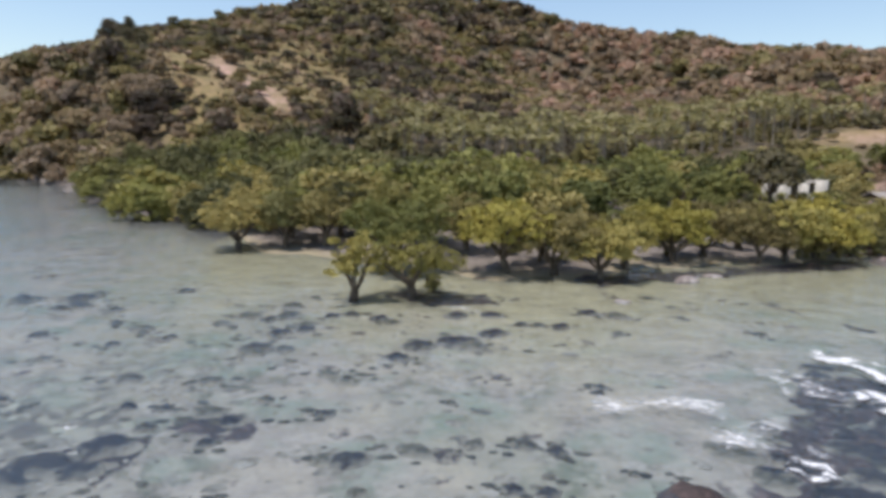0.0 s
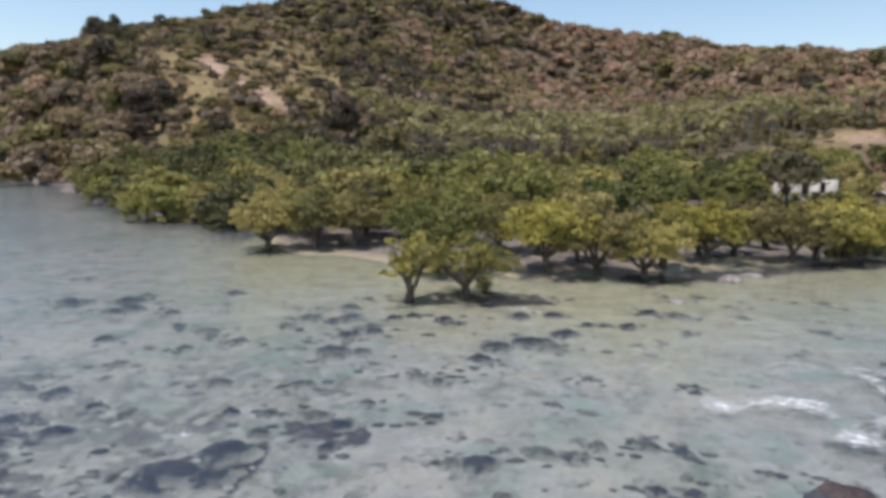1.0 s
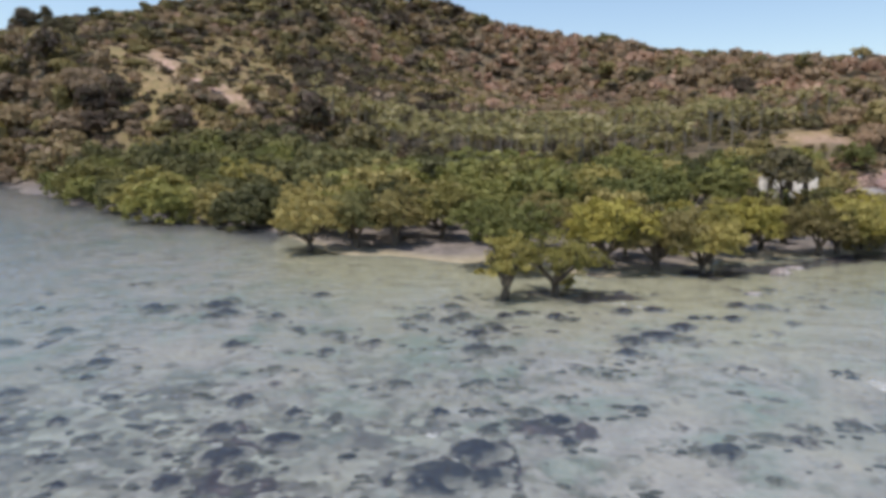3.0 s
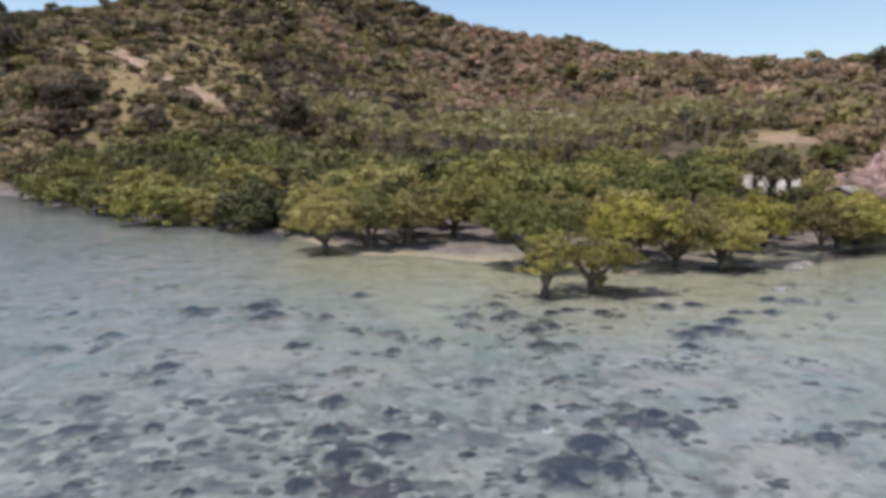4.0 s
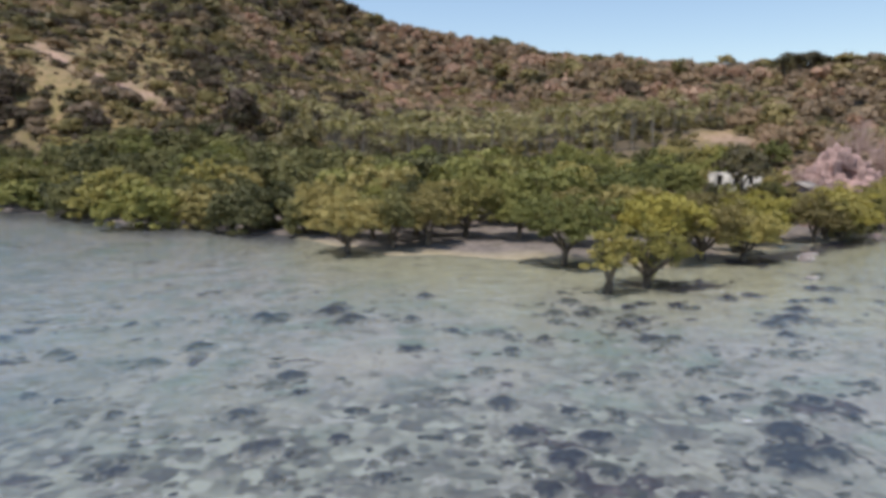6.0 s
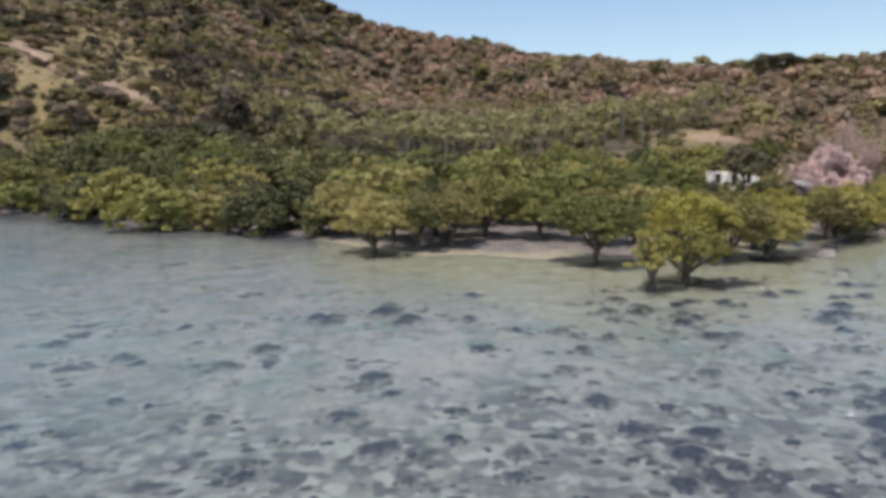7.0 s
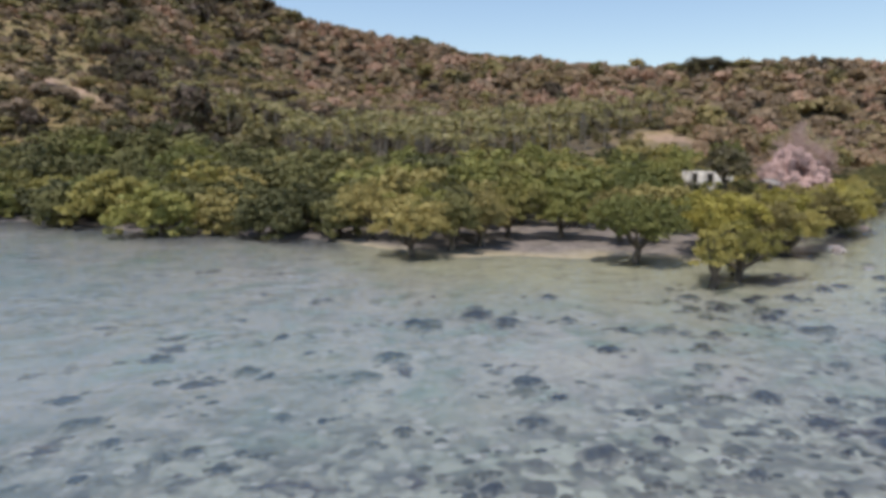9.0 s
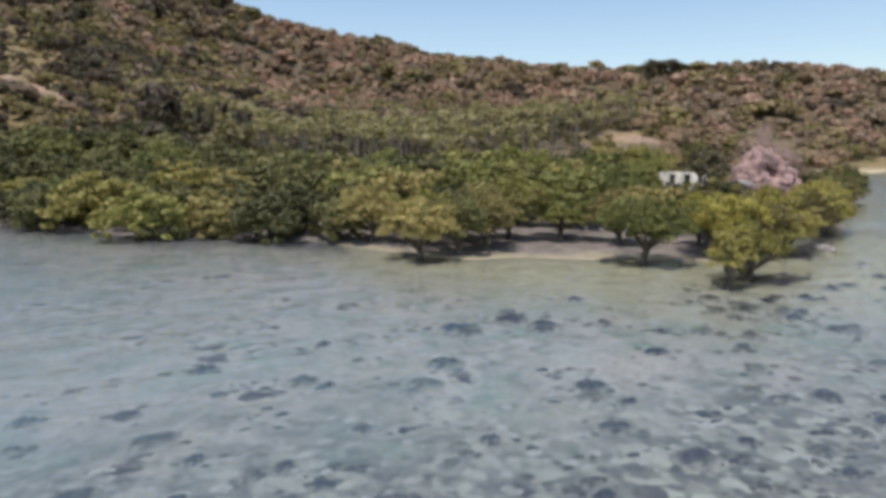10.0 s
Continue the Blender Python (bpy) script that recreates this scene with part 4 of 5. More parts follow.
palms = [palm_meshes(40 + i, h) for i, h in enumerate((5.0, 6.8, 8.4, 9.8, 7.4))]
rng = np.random.default_rng(33)
def place_palm(x, y, label):
    trunk, fronds = palms[int(rng.integers(0, 5))]
    palm = tagged(empty("palm_tree", pose(x, y, ground_z(x, y), 0, 0, rng.uniform(0, 360)) @ Matrix.Scale(rng.uniform(0.95, 1.25), 4)), label, "palm", "palms behind the mangroves")
    part("trunk", trunk, palm, "slender grey palm trunk")
    for f in fronds:
        part("frond", f, palm)


placed = []
for _ in range(9000):
    x, y = rng.uniform(-45, 110), rng.uniform(105, 225)
    s = inshore(x, y)
    if not (52 if x > -18 else 84) < s < 118 or len(placed) >= 275 or soil_at(np.array([x]), np.array([y]))[0] > 0.3 or (placed and min(math.hypot(x - a, y - b) for a, b in placed) < 4.6):
        continue
    placed.append((x, y))
    place_palm(x, y, "coconut palm with arching fronds at the foot of the hill")
for _ in range(18):
    k = rng.uniform()
    x = 120 + 110 * k
    place_palm(x, float(np.interp(x, SHORE_X, SHORE_Y)) + rng.uniform(18, 34), "coconut palm with a pale stem behind the far beach")


# ---- rocks in the shallows ----
def rock_mesh(seed, flat, material, craggy=True, subdiv=3):
    """A ragged boulder heap: lumps grown into one another, thin at the rim."""
    bm = bmesh.new()
    bmesh.ops.create_icosphere(bm, subdivisions=subdiv, radius=1)
    off = Vector((seed * 3.7, seed * 1.3, 0))
    for v in bm.verts:
        d = v.co.normalized()
        plan = 1 + 0.38 * noise.noise(Vector((d.x, d.y, 0)) * 0.9 + off) + 0.16 * noise.noise(Vector((d.x, d.y, d.z * 0.5)) * 2.4 + off)
        lump = 1 + 0.7 * noise.noise(v.co * 2.3 + off * 2) + 0.4 * noise.noise(v.co * 5.0 + off)
        z = d.z if craggy else math.copysign(abs(d.z) ** 2.2, d.z)
        v.co = Vector((d.x * plan, d.y * plan, z * flat * lump))
    if not craggy:
        bmesh.ops.delete(bm, geom=[v for v in bm.verts if v.co.z < -0.02], context="VERTS")
    for f in bm.faces:
        f.smooth = True
    me = bpy.data.meshes.new("rock")
    bm.to_mesh(me)
    bm.free()
    me.materials.append(material)
    return me


dark_rocks = [rock_mesh(i, 0.5, M_bedded, False) for i in range(9)]
reef_rocks = [rock_mesh(40 + i, 0.5, M_reef) for i in range(6)]
low_reef = [rock_mesh(80 + i, 0.5, M_reef, False) for i in range(5)]
pale_rocks = [rock_mesh(60 + i, 0.5, M_pale_rock) for i in range(3)]
red_rocks = [rock_mesh(20 + i, 0.5, M_red_rock) for i in range(4)]


def place_rock(x, y, r, high, meshes, label, group, rng, long=1.0, turn=None, sunk=0.04):
    """A rock bedded in the ground; high: how far it stands out of it."""
    a = rng.uniform(0, 360) if turn is None else turn
    ob = new("rock", meshes[int(rng.integers(0, len(meshes)))])
    ob.matrix_basis = pose(x, y, ground_z(x, y) - sunk, 0, 0, a) @ Matrix.Diagonal((r * long, r, high / 0.5, 1))
    return tagged(ob, label, "rock", group)


# x, y, radius of the dark rocks, from west to east
ROCKS_A = ((-41.3, 31.2, 0.48), (-41.3, 29.3, 0.37), (-39.5, 25.3, 0.76), (-38.5, 30.5, 0.5), (-37.7, 28, 0.69), (-36.7, 26.3, 0.35), (-36, 33.9, 0.57), (-35.7, 31, 0.31), (-35.5, 24.8, 0.27),
    (-34.6, 24.9, 0.36), (-33.9, 23.6, 0.37), (-33.4, 24.4, 0.3), (-32.8, 31.1, 0.69), (-32.1, 26.3, 0.43), (-32.1, 30.3, 0.31), (-31.1, 35.1, 0.38), (-31, 25.7, 0.23), (-30, 23.6, 0.27),
    (-29, 28.9, 0.71), (-29, 24.1, 0.4), (-28, 20.3, 0.37), (-27.9, 21, 0.32), (-27.5, 30.5, 0.79), (-27, 18.3, 0.61), (-25.3, 23.2, 0.55), (-25.2, 34.6, 0.83), (-24.8, 33.8, 0.75),
    (-24.6, 20.8, 0.64))
ROCKS_B = ((-24.5, 25.4, 0.6), (-24.2, 19.1, 0.28), (-23.9, 20.2, 0.22), (-23.9, 26.2, 0.7), (-23.6, 24.6, 0.31), (-23.4, 17.8, 0.33), (-22.6, 20.9, 0.36), (-22.1, 34.8, 0.99), (-21.8, 22.7, 0.24),
    (-21.7, 32.5, 0.66), (-21.7, 18.6, 0.34), (-21.2, 19.7, 0.54), (-20.6, 17.2, 0.24), (-19.4, 27.9, 0.52), (-19.3, 23.5, 0.47), (-19.2, 19.9, 0.34), (-19, 22.5, 0.28), (-18.6, 32.2, 0.47),
    (-18.6, 18.6, 0.2), (-18.1, 17.2, 0.53), (-17.7, 20, 0.62), (-17.6, 22.1, 0.68), (-17.2, 25, 0.35), (-17.2, 30, 0.33))
ROCKS_C = ((-17.1, 36.5, 0.58), (-17.1, 18.4, 0.71), (-16.4, 17.5, 0.49), (-15.8, 19.4, 0.61), (-15.8, 21.2, 0.33), (-15.6, 27, 0.45), (-15.6, 29.2, 0.69), (-15.2, 28.6, 0.31), (-14.5, 20.6, 0.36),
    (-13.8, 28.2, 0.4), (-12.7, 23.3, 0.57), (-12.4, 30.2, 0.52), (-11.8, 16.8, 0.8), (-11.8, 31.9, 0.65), (-11.5, 17.3, 0.92), (-11.4, 21, 0.35), (-10.6, 18.5, 0.89), (-10.5, 17.1, 0.61),
    (-10.2, 20.9, 0.36), (-10.1, 19.6, 0.38), (-9.9, 23.4, 0.48), (-9.9, 31.7, 0.73), (-9.6, 27, 0.82), (-9.5, 26.4, 0.62), (-9.4, 29.4, 0.59))
ROCKS_D = ((-8.8, 20.9, 0.56), (-8.6, 30.5, 0.46), (-8, 18.9, 0.35), (-7.9, 20.3, 0.45), (-7.4, 22, 0.36), (-6.9, 32.5, 0.48), (-6, 24.4, 0.44), (-5.4, 31.7, 0.55),
    (-5.3, 21, 0.34), (-4.7, 31.2, 0.3), (-4.6, 18.3, 0.35), (-3.9, 18.3, 0.62), (-3.8, 26.2, 0.64), (-3.4, 16.8, 0.27), (-3.1, 27.8, 0.78), (-2.3, 19, 0.54),
    (-1.8, 32.7, 0.68), (-1.6, 28.5, 0.95), (-1.5, 22.1, 0.21), (-1, 28, 0.81))
ROCKS_E = ((-9.8, 32.3, 0.6), (-7.8, 32.1, 0.5), (-10.2, 33.8, 0.6), (-8.4, 29.8, 0.55), (-0.7, 36.7, 0.5), (-10.5, 31.3, 0.5), (-8.5, 27.1, 0.5), (-21.2, 33.3, 0.8), (-24.5, 34.6, 0.6), (-21.7, 35.7, 0.7),
           (-0.7, 19.4, 0.37), (-0.2, 32.9, 0.68), (-0.1, 29.8, 0.71), (0.3, 17.2, 0.33), (0.7, 19.5, 0.46), (1.1, 17.1, 0.33), (1.2, 31.4, 0.4), (1.5, 19.2, 0.4),
    (2, 31.5, 0.35), (3, 31.3, 0.55), (3.3, 18.2, 0.18), (3.5, 23.9, 0.27), (4.6, 33.9, 0.66), (5.4, 30.4, 0.3), (5.9, 33.6, 0.76), (8.3, 37.4, 0.43),
    (9, 33.6, 0.34), (11.8, 31.3, 0.38), (14.8, 37, 0.45))
rng = np.random.default_rng(77)
for x, y, r in (*ROCKS_A, *ROCKS_B, *ROCKS_C, *ROCKS_D, *ROCKS_E):
    place_rock(x, y, r * 0.94, min(0.12 + 0.18 * r, 0.06 - ground_z(x, y)), dark_rocks, "dark weed-covered rock lying in the clear shallows", "rocks in the shallows", rng, rng.uniform(1.1, 1.5), rng.uniform(-35, 20))
for _ in range(20):
    x, y, r = rng.uniform(-57, -37), rng.uniform(13, 26), rng.uniform(0.2, 0.5)
    place_rock(x, y, r, 0.08 + 0.2 * r, dark_rocks, "dark weed-covered rock lying in the clear shallows", "rocks in the shallows", rng, rng.uniform(1.1, 1.6), rng.uniform(-35, 20))
# the reef that small waves break on
for _ in range(80):
    k = rng.uniform()
    x, y = 8.2 + 7.5 * k + rng.normal() * 1.2, 17.0 + 8 * k + rng.normal() * 1.7
    r = 0.25 + 0.6 * rng.uniform() ** 1.5
    place_rock(x, y, r, min(0.1 + 0.2 * r, -0.6 * ground_z(x, y)), dark_rocks, "dark sunken reef rock under small waves", "reef rocks", rng, rng.uniform(1.1, 1.7), rng.uniform(-50, 10))
for _ in range(36):
    k = rng.uniform()
    x, y = 8.8 + 8.0 * k + rng.normal() * 1.0, 18.0 + 7.4 * k + rng.normal() * 1.3
    r = rng.uniform(0.3, 0.62)
    place_rock(x, y, r, -ground_z(x, y) * rng.uniform(0.45, 0.85), low_reef, "dark purplish reef rock just awash", "reef rocks", rng, 1.5, rng.uniform(-40, 0))
for x, y, r in ((6.7, 36.2, 0.32), (14.1, 44.3, 0.45)):
    place_rock(x, y, r, -ground_z(x, y) + 0.3 * r, pale_rocks, "small pale rock breaking the surface", "rocks in the shallows", rng, 1.6, rng.uniform(-20, 10))
place_rock(11.9, 42.3, 0.6, 0.42, pale_rocks, "whitish boulder at the edge of the mangroves", "shore boulders", rng, 1.4, 20)
place_rock(4.4, 16.7, 0.85, 0.55, reef_rocks, "reddish-brown boulder just awash", "reef rocks", rng)
# pink boulders on the eastern shore and pale ones under the western bluff
for _ in range(26):
    k = rng.uniform()
    x, y = 27 + 26 * k + rng.normal() * 1.2, 54 + 18.5 * k + rng.normal() * 1.3
    place_rock(x, y, rng.uniform(0.4, 1.1), rng.uniform(0.3, 0.9), red_rocks, "pinkish boulder on the rocky eastern shore", "shore boulders", rng, 1.2)
for _ in range(20):
    x = rng.uniform(-140, -98)
    place_rock(x, np.interp(x, SHORE_X, SHORE_Y) + rng.uniform(-4, 0.5), rng.uniform(0.8, 2.0), rng.uniform(1.0, 2.6), pale_rocks, "pale pinkish boulder below the western bluff", "shore boulders", rng, 1.2)


def rubble(name, label, xs, ys, rs, material, seed, fine=1):
    """Countless small stones as one mesh."""
    rng = np.random.default_rng(seed)
    bm = bmesh.new()
    bmesh.ops.create_icosphere(bm, subdivisions=fine, radius=1)
    bmesh.ops.delete(bm, geom=[v for v in bm.verts if v.co.z < -0.3], context="VERTS")
    bm.verts.index_update()
    bv, bf = np.array([(v.co.x, v.co.y, max(v.co.z, 0) ** 1.5 + min(v.co.z, 0)) for v in bm.verts]), np.array([[v.index for v in f.verts] for f in bm.faces])
    bm.free()
    n = len(xs)
    v = bv[None] * (1 + 0.22 * np.sin(3 * bv[:, 0] + rng.uniform(0, 6, (n, 1))) * np.sin(3 * bv[:, 1] + rng.uniform(0, 6, (n, 1))))[..., None] * np.stack([rs * rng.uniform(1, 1.7, n), rs, rs * 0.36], 1)[:, None] + np.stack([xs, ys, height(xs, ys) - 0.1 * rs], 1)[:, None]
    f = (bf[None] + (np.arange(n) * len(bv))[:, None, None]).reshape(-1, 3)
    return tagged(new(name, mesh_of(name, v.reshape(-1, 3), f, material, True)), label, "stones", kind="stuff")


rng = np.random.default_rng(8)
rubble("cobbles", "scattered pale cobbles on the sandy sea bed", rng.uniform(-60, 6, 2600), 8 + 20 * rng.uniform(0, 1, 2600) ** 1.4, 0.05 + 0.3 * rng.uniform(0, 1, 2600) ** 2, M_cobble, 1)
heaps = np.array([(x, y, r) for x, y, r in (*ROCKS_A, *ROCKS_B, *ROCKS_C, *ROCKS_D, *ROCKS_E)])
pick = heaps[rng.integers(0, len(heaps), 800)]
loose = np.stack([rng.uniform(-58, 14, 90), rng.uniform(10, 37, 90), np.full(90, 0.5)], 1)
pick = np.concatenate([pick, np.stack([rng.uniform(-60, -6, 800), 8.5 + 11 * rng.uniform(size=800) ** 1.5, np.full(800, 0.3)], 1), loose[rng.integers(0, 90, 500)]])
spread = rng.normal(size=(len(pick), 2)) * pick[:, 2:3] * np.array([1.3, 0.8])
rubble("weedy_stones", "small dark weedy stones strewn round the rocks", pick[:, 0] + spread[:, 0], pick[:, 1] + spread[:, 1], rng.uniform(0.06, 0.24, len(pick)), M_rock, 2)
k = rng.uniform(size=150)
rubble("reef_stones", "dark stones and coral lumps strewn over the reef", 8.6 + 8 * k + rng.normal(size=150) * 1.2, 17.6 + 7.6 * k + rng.normal(size=150) * 1.6, rng.uniform(0.12, 0.42, 150), M_reef, 3)


# ---- foam ----
def foam(name, label, ax, ay, bx, by, wide, seed, most=1.0):
    """A film of broken white water along a wavering line, thickest in a few clots."""
    rng = np.random.default_rng(seed)
    span = math.hypot(bx - ax, by - ay)
    d = np.array([bx - ax, by - ay]) / span
    side = np.array([-d[1], d[0]])
    nu, nv = max(int(span / 0.16), 8), 13
    u, v = (g.ravel() for g in np.meshgrid(np.linspace(0, 1, nu), np.linspace(-1, 1, nv)))
    sway = wide * (0.4 * np.sin(u * 5.3 + seed) + 0.25 * np.sin(u * 13.1 + 2 * seed))
    half = wide * (1.0 + 0.35 * np.sin(u * 9 + 1.7 * seed))
    xy = np.array([ax, ay]) + np.outer(u * span, d) + np.outer(sway + v * half, side)
    lumps = [(rng.uniform(0.05, 0.95), rng.uniform(-0.7, 0.7), rng.uniform(0.25, 0.65) * wide) for _ in range(int(4 + 2.6 * span / wide))]
    core = np.max([np.exp(-((u - a) * span / r) ** 2 - ((v - b) * wide / (0.7 * r)) ** 2) for a, b, r in lumps], axis=0)
    edge = np.clip(1.4 * (1 - v ** 2), 0, 1) * np.clip(6 * u, 0, 1) * np.clip(6 * (1 - u), 0, 1)
    cover = most * edge * (0.14 + 1.0 * core)
    z = 0.012 + 0.05 * cover * (0.6 + 0.4 * np.sin(17 * u + 3 * v))
    i = (np.arange(nv - 1)[:, None] * nu + np.arange(nu - 1)[None, :]).ravel()
    faces = np.stack([i, i + 1, i + nu + 1, i + nu], 1)
    return tagged(new(name, mesh_of(name, np.c_[xy, z], faces, M_foam, True, cover=cover)), label, "foam", kind="stuff")


# these first two films stand in for bright glints on the water
foam("foam", "small white fleck of foam standing in for a glint on the water", -12.2, 18.7, -11.3, 18.8, 0.22, 8)
foam("foam", "small white fleck of foam standing in for a glint on the water", 4.8, 36.2, 8.4, 35.9, 0.2, 9, 0.8)
foam("foam", "small line of white foam over a sunken rock", -2.4, 33.9, -0.2, 32.4, 0.22, 6, 1.15)
foam("foam", "small line of white foam along the mangroves' edge", 10.4, 42.4, 16.8, 45.6, 0.5, 7, 0.9)
foam("foam", "white foam on small waves breaking over the reef", 11.6, 28.0, 15.6, 24.6, 1.2, 1, 1.35)
foam("foam", "thin lines of foam on small waves over the reef", 8.6, 26.2, 12.6, 21.6, 1.3, 2, 0.9)
foam("foam", "white foam on small waves breaking over the reef", 11.2, 24.0, 14.6, 21.4, 0.9, 3, 1.4)
foam("foam", "scattered flecks of foam over shallow water", 2.8, 23.2, 8.0, 19.4, 2.1, 4, 0.95)
foam("foam", "scattered flecks of foam over shallow water", 5.6, 19.6, 8.8, 18.6, 0.9, 12, 0.85)
foam("foam", "clot of white foam on the reef's edge", 6.7, 18.4, 8.1, 17.7, 0.6, 5, 1.5)
foam("foam", "thin streak of white foam beyond the reef", 13.6, 31.8, 17.6, 29.6, 0.5, 10, 0.8)


# ---- house and bare tree ----
def box(x0, x1, y0, y1, z0, z1):
    v = np.array([(x, y, z) for x in (x0, x1) for y in (y0, y1) for z in (z0, z1)], float)
    return v, np.array([(0, 1, 3, 2), (4, 6, 7, 5), (0, 4, 5, 1), (2, 3, 7, 6), (0, 2, 6, 4), (1, 5, 7, 3)])


def house(x, y, turn):
    """A low whitewashed house, its front broken by doorways, under a thin flat roof."""
    top = tagged(empty("house", pose(x, y, 1.85, 0, 0, turn) @ Matrix.Diagonal((0.84, 0.9, 1, 1))), "low whitewashed house half hidden behind the mangroves", "house")
    low = -2.0
    for x0, x1, z1 in ((-4.0, -2.7, 3.25), (-1.9, -0.2, 3.3), (0.75, 2.1, 3.1), (2.8, 4.0, 3.2)):
        part("wall", mesh_of("front_wall", *box(x0, x1, -2.2, -2.0, low, z1), M_plaster), top, "peeling white plaster wall")
    for x0, x1, z1 in ((-2.7, -1.9, 1.5), (-0.2, 0.75, 1.2), (2.1, 2.8, 1.6)):
        part("parapet", mesh_of("door_parapet", *box(x0, x1, -2.18, -2.04, low, z1), M_plaster), top)
    part("wall", mesh_of("side_wall", *joined([box(-4.0, -3.8, -2.0, 1.2, low, 3.2), box(3.8, 4.0, -2.0, 1.2, low, 3.2), box(-3.8, 3.8, 1.0, 1.2, low, 3.2)]), M_plaster), top)
    part("roof", mesh_of("house_roof", *box(-3.8, 3.8, -1.95, 1.0, 2.85, 2.98), M_roof), top, "grey weathered flat roof")
    return top


def hut(x, y, turn):
    """A small hut with a low-pitched roof and a dark panel as the shade in its doorway."""
    z = ground_z(x, y)
    top = tagged(empty("hut", pose(x, y, z, 0, 0, turn)), "small pinkish hut with a dull purple-grey roof by the bank", "hut")
    high = 2.5
    part("wall", mesh_of("hut_wall", *joined([box(-1.7, -0.5, -1.4, -1.25, -0.3, high), box(0.5, 1.7, -1.4, -1.25, -0.3, high), box(-0.5, 0.5, -1.4, -1.25, 1.9, high),
         box(-1.7, -1.55, -1.25, 1.4, -0.3, high), box(1.55, 1.7, -1.25, 1.4, -0.3, high), box(-1.55, 1.55, 1.25, 1.4, -0.3, high)]), M_red_rock), top, "pinkish plastered wall")
    v = np.array([(-2.0, -1.8, high), (2.0, -1.8, high), (2.0, 0, high + 0.75), (-2.0, 0, high + 0.75), (2.0, 1.8, high), (-2.0, 1.8, high)])
    v = np.concatenate([v, v + np.array([0, 0, 0.1])])
    f = [(0, 3, 2, 1), (3, 5, 4, 2), (6, 7, 8, 9), (9, 8, 10, 11), (0, 1, 7, 6), (4, 5, 11, 10), (1, 2, 8, 7), (2, 4, 10, 8), (3, 0, 6, 9), (5, 3, 9, 11)]
    part("roof", mesh_of("hut_roof", v, f, M_roof), top, "purple-grey sheet roof")
    # panel set in the opening, coloured dark for the unlit inside
    part("door", mesh_of("hut_doorway_shade", *box(-0.48, 0.48, -1.32, -1.27, -0.2, 1.88), M_dark), top, "dark panel standing for the shade in the doorway")
    return top


def outcrop(x, y, wide, deep, high, turn):
    """A steep bank of eroded pink earth, furrowed and jagged, with a dark hollow in its face."""
    bm = bmesh.new()
    bmesh.ops.create_icosphere(bm, subdivisions=6, radius=1)
    hollow = Vector((0.12, -0.86, 0.5)).normalized()
    for v in bm.verts:
        d = v.co.normalized()
        ridge = abs(noise.noise(Vector((d.x * 4.2, d.y * 4.2, d.z * 1.2)))) * 0.5
        crag = 0.16 * noise.noise(d * 5.5) + 0.07 * noise.noise(d * 13.0)
        peak = 1 - 0.5 * abs(d.x + 0.12) ** 1.3
        r = 1.0 - ridge + crag
        z = d.z * peak * (1.08 if d.z > 0 else 0.5)
        bite = math.exp(-((d - hollow).length / 0.2) ** 2)
        v.co = Vector((d.x * r, d.y * r * (1 - 0.75 * bite), z * r))
    for v in bm.verts:
        v.co = Vector((v.co.x * wide / 2, v.co.y * deep / 2, v.co.z * high))
    for f in bm.faces:
        f.smooth = True
    me = bpy.data.meshes.new("outcrop")
    bm.to_mesh(me)
    bm.free()
    me.materials.append(M_pink_earth)
    ob = new("outcrop", me)
    ob.matrix_basis = pose(x, y, ground_z(x, y) - 0.4, 0, 0, turn)
    return tagged(ob, "steep eroded bank of pinkish earth with a dark hollow", "outcrop")


outcrop(58.0, 86.0, 13.0, 9.0, 6.6, -42)
house(37.1, 83.4, -34)
hut(45.2, 79.6, 20)


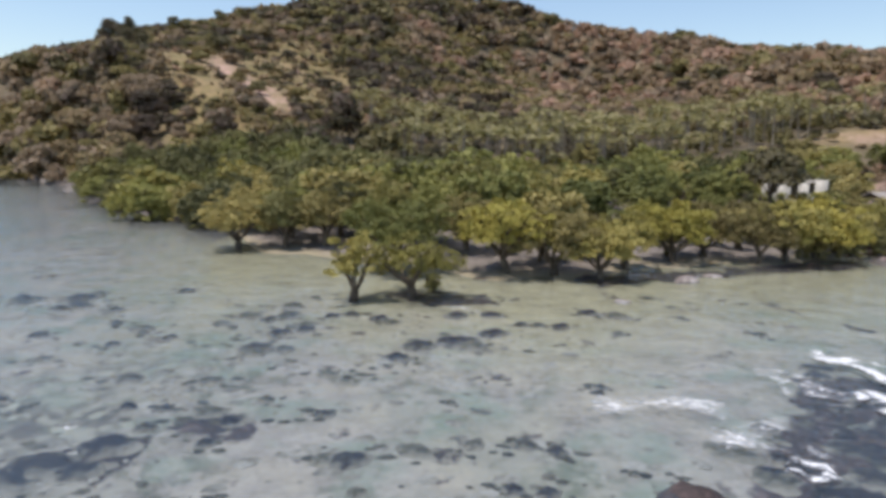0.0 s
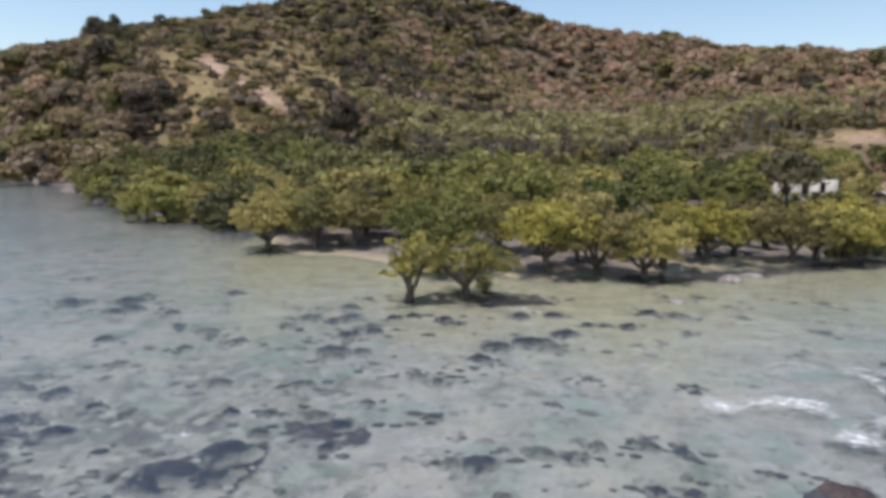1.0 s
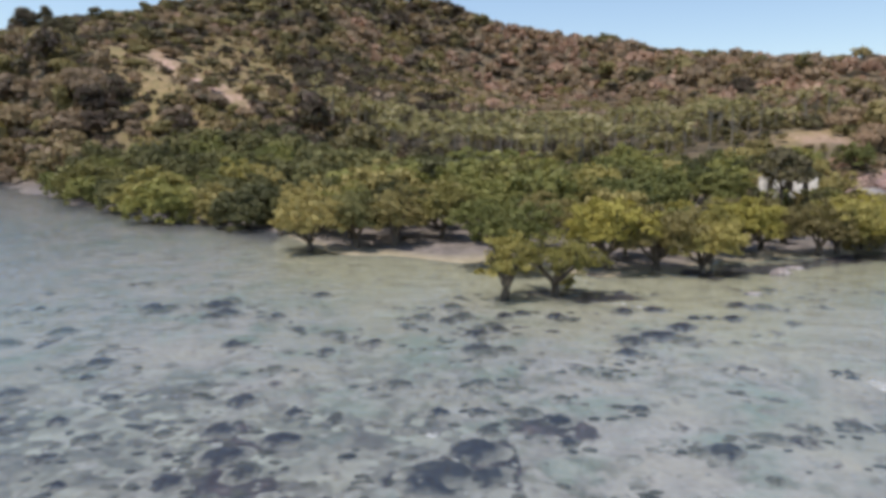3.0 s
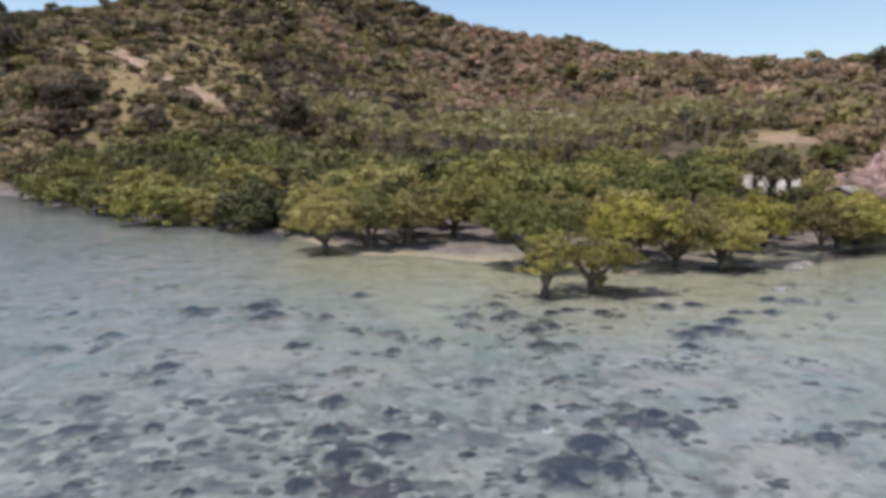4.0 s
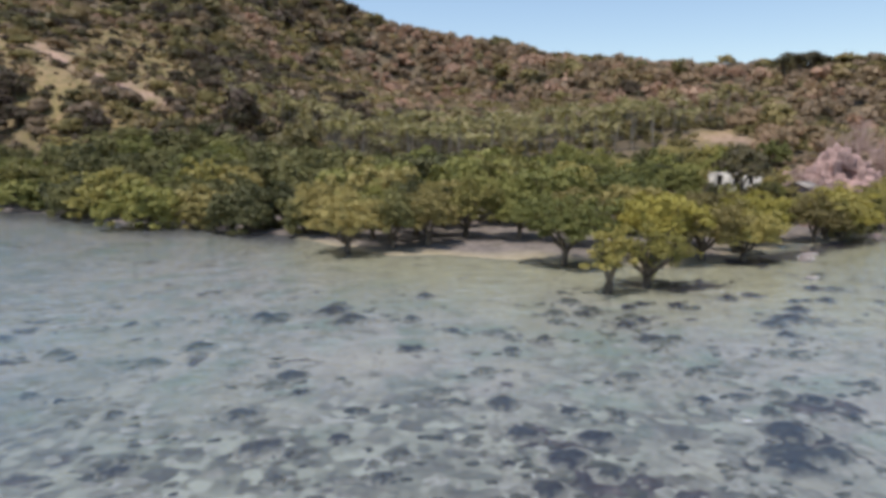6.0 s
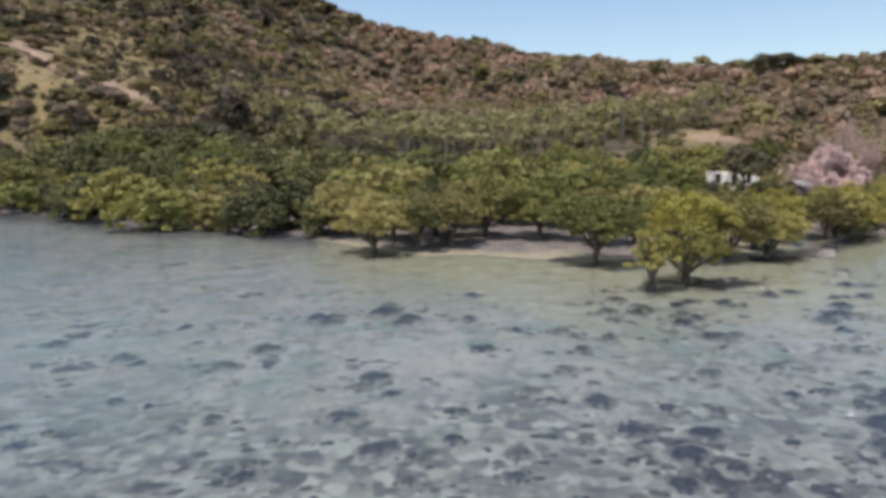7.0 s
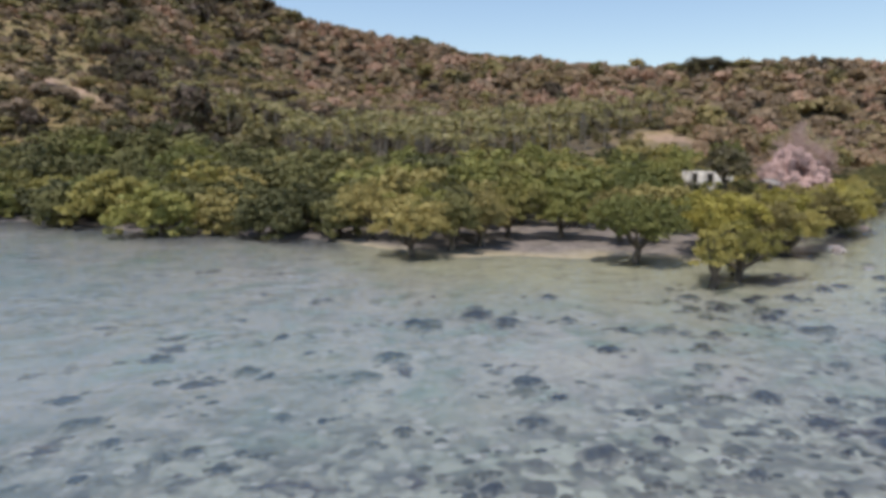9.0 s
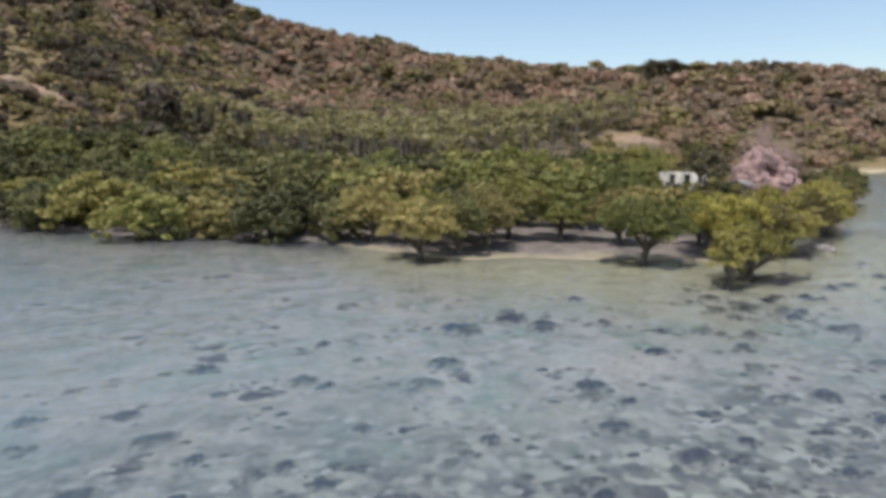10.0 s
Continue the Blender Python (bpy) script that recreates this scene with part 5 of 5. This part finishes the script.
def bare_tree(x, y, tall, seed):
    """A leafless tree of many pale forking branches."""
    rng = np.random.default_rng(seed)
    tree = tagged(empty("bare_tree", pose(x, y, ground_z(x, y))), "leafless tree with pale pinkish branches on the eastern bank", "tree", "bare trees on the bank")
    trunk, twigs = [], []

    def grow(p, d, length, r, level):
        q = p + d * length
        mid = (p + q) / 2 + rng.normal(size=3) * length * 0.08
        (trunk if level < 2 else twigs).append(tube([p, mid, q], [r, r * 0.8, r * 0.6], 6 if level < 2 else 4))
        if level < 5:
            for _ in range(4 if level < 2 else 3):
                n = unit(d + rng.normal(size=3) * 0.55 + np.array([0, 0, 0.12]))
                grow(q if level else p + d * length * rng.uniform(0.5, 1), n, length * rng.uniform(0.6, 0.85), r * 0.55, level + 1)

    grow(np.array([0, 0, -0.4]), np.array([0, 0, 1.0]), tall * 0.3, 0.04 * tall, 0)
    part("trunk", mesh_of("bare_trunk", *joined(trunk), M_dead, True), tree, "pale trunk and main limbs")
    ends = np.concatenate([v[-4:].mean(0, keepdims=True) for v, _ in twigs])
    ends = ends[rng.integers(0, len(ends), 700)] + rng.normal(size=(700, 3)) * 0.03 * tall
    part("crown", mesh_of("bare_crown", *joined([*twigs, leaves(rng, ends, rng.normal(size=(700, 3)), rng.uniform(0.05, 0.13, 700), 0.3)]), M_dead), tree, "tangle of thin pinkish twigs")


for i, (x, y, tall) in enumerate(((63.0, 89.5, 9.5), (50.5, 85.0, 5.5), (82.0, 106.0, 13.0), (45.0, 76.0, 5.0), (60.0, 86.0, 6.0), (66.5, 86.0, 8.0), (51.0, 82.5, 4.5))):
    bare_tree(x, y, tall, i + 1)


# ---- marker post ----
post = tagged(empty("marker_post", pose(0.6, 59.4, ground_z(0.6, 59.4))), "short white post standing on the mud flat", "post")
part("shaft", mesh_of("post_shaft", *tube([(0, 0, -0.3), (0, 0, 0.3), (0.01, 0, 0.75)], [0.07, 0.07, 0.065], 8), M_plaster, True), post)
part("cap", mesh_of("post_cap", *tube([(0.01, 0, 0.73), (0.01, 0, 0.78), (0.01, 0, 0.80)], [0.085, 0.085, 0.01], 8), M_plaster, True), post)
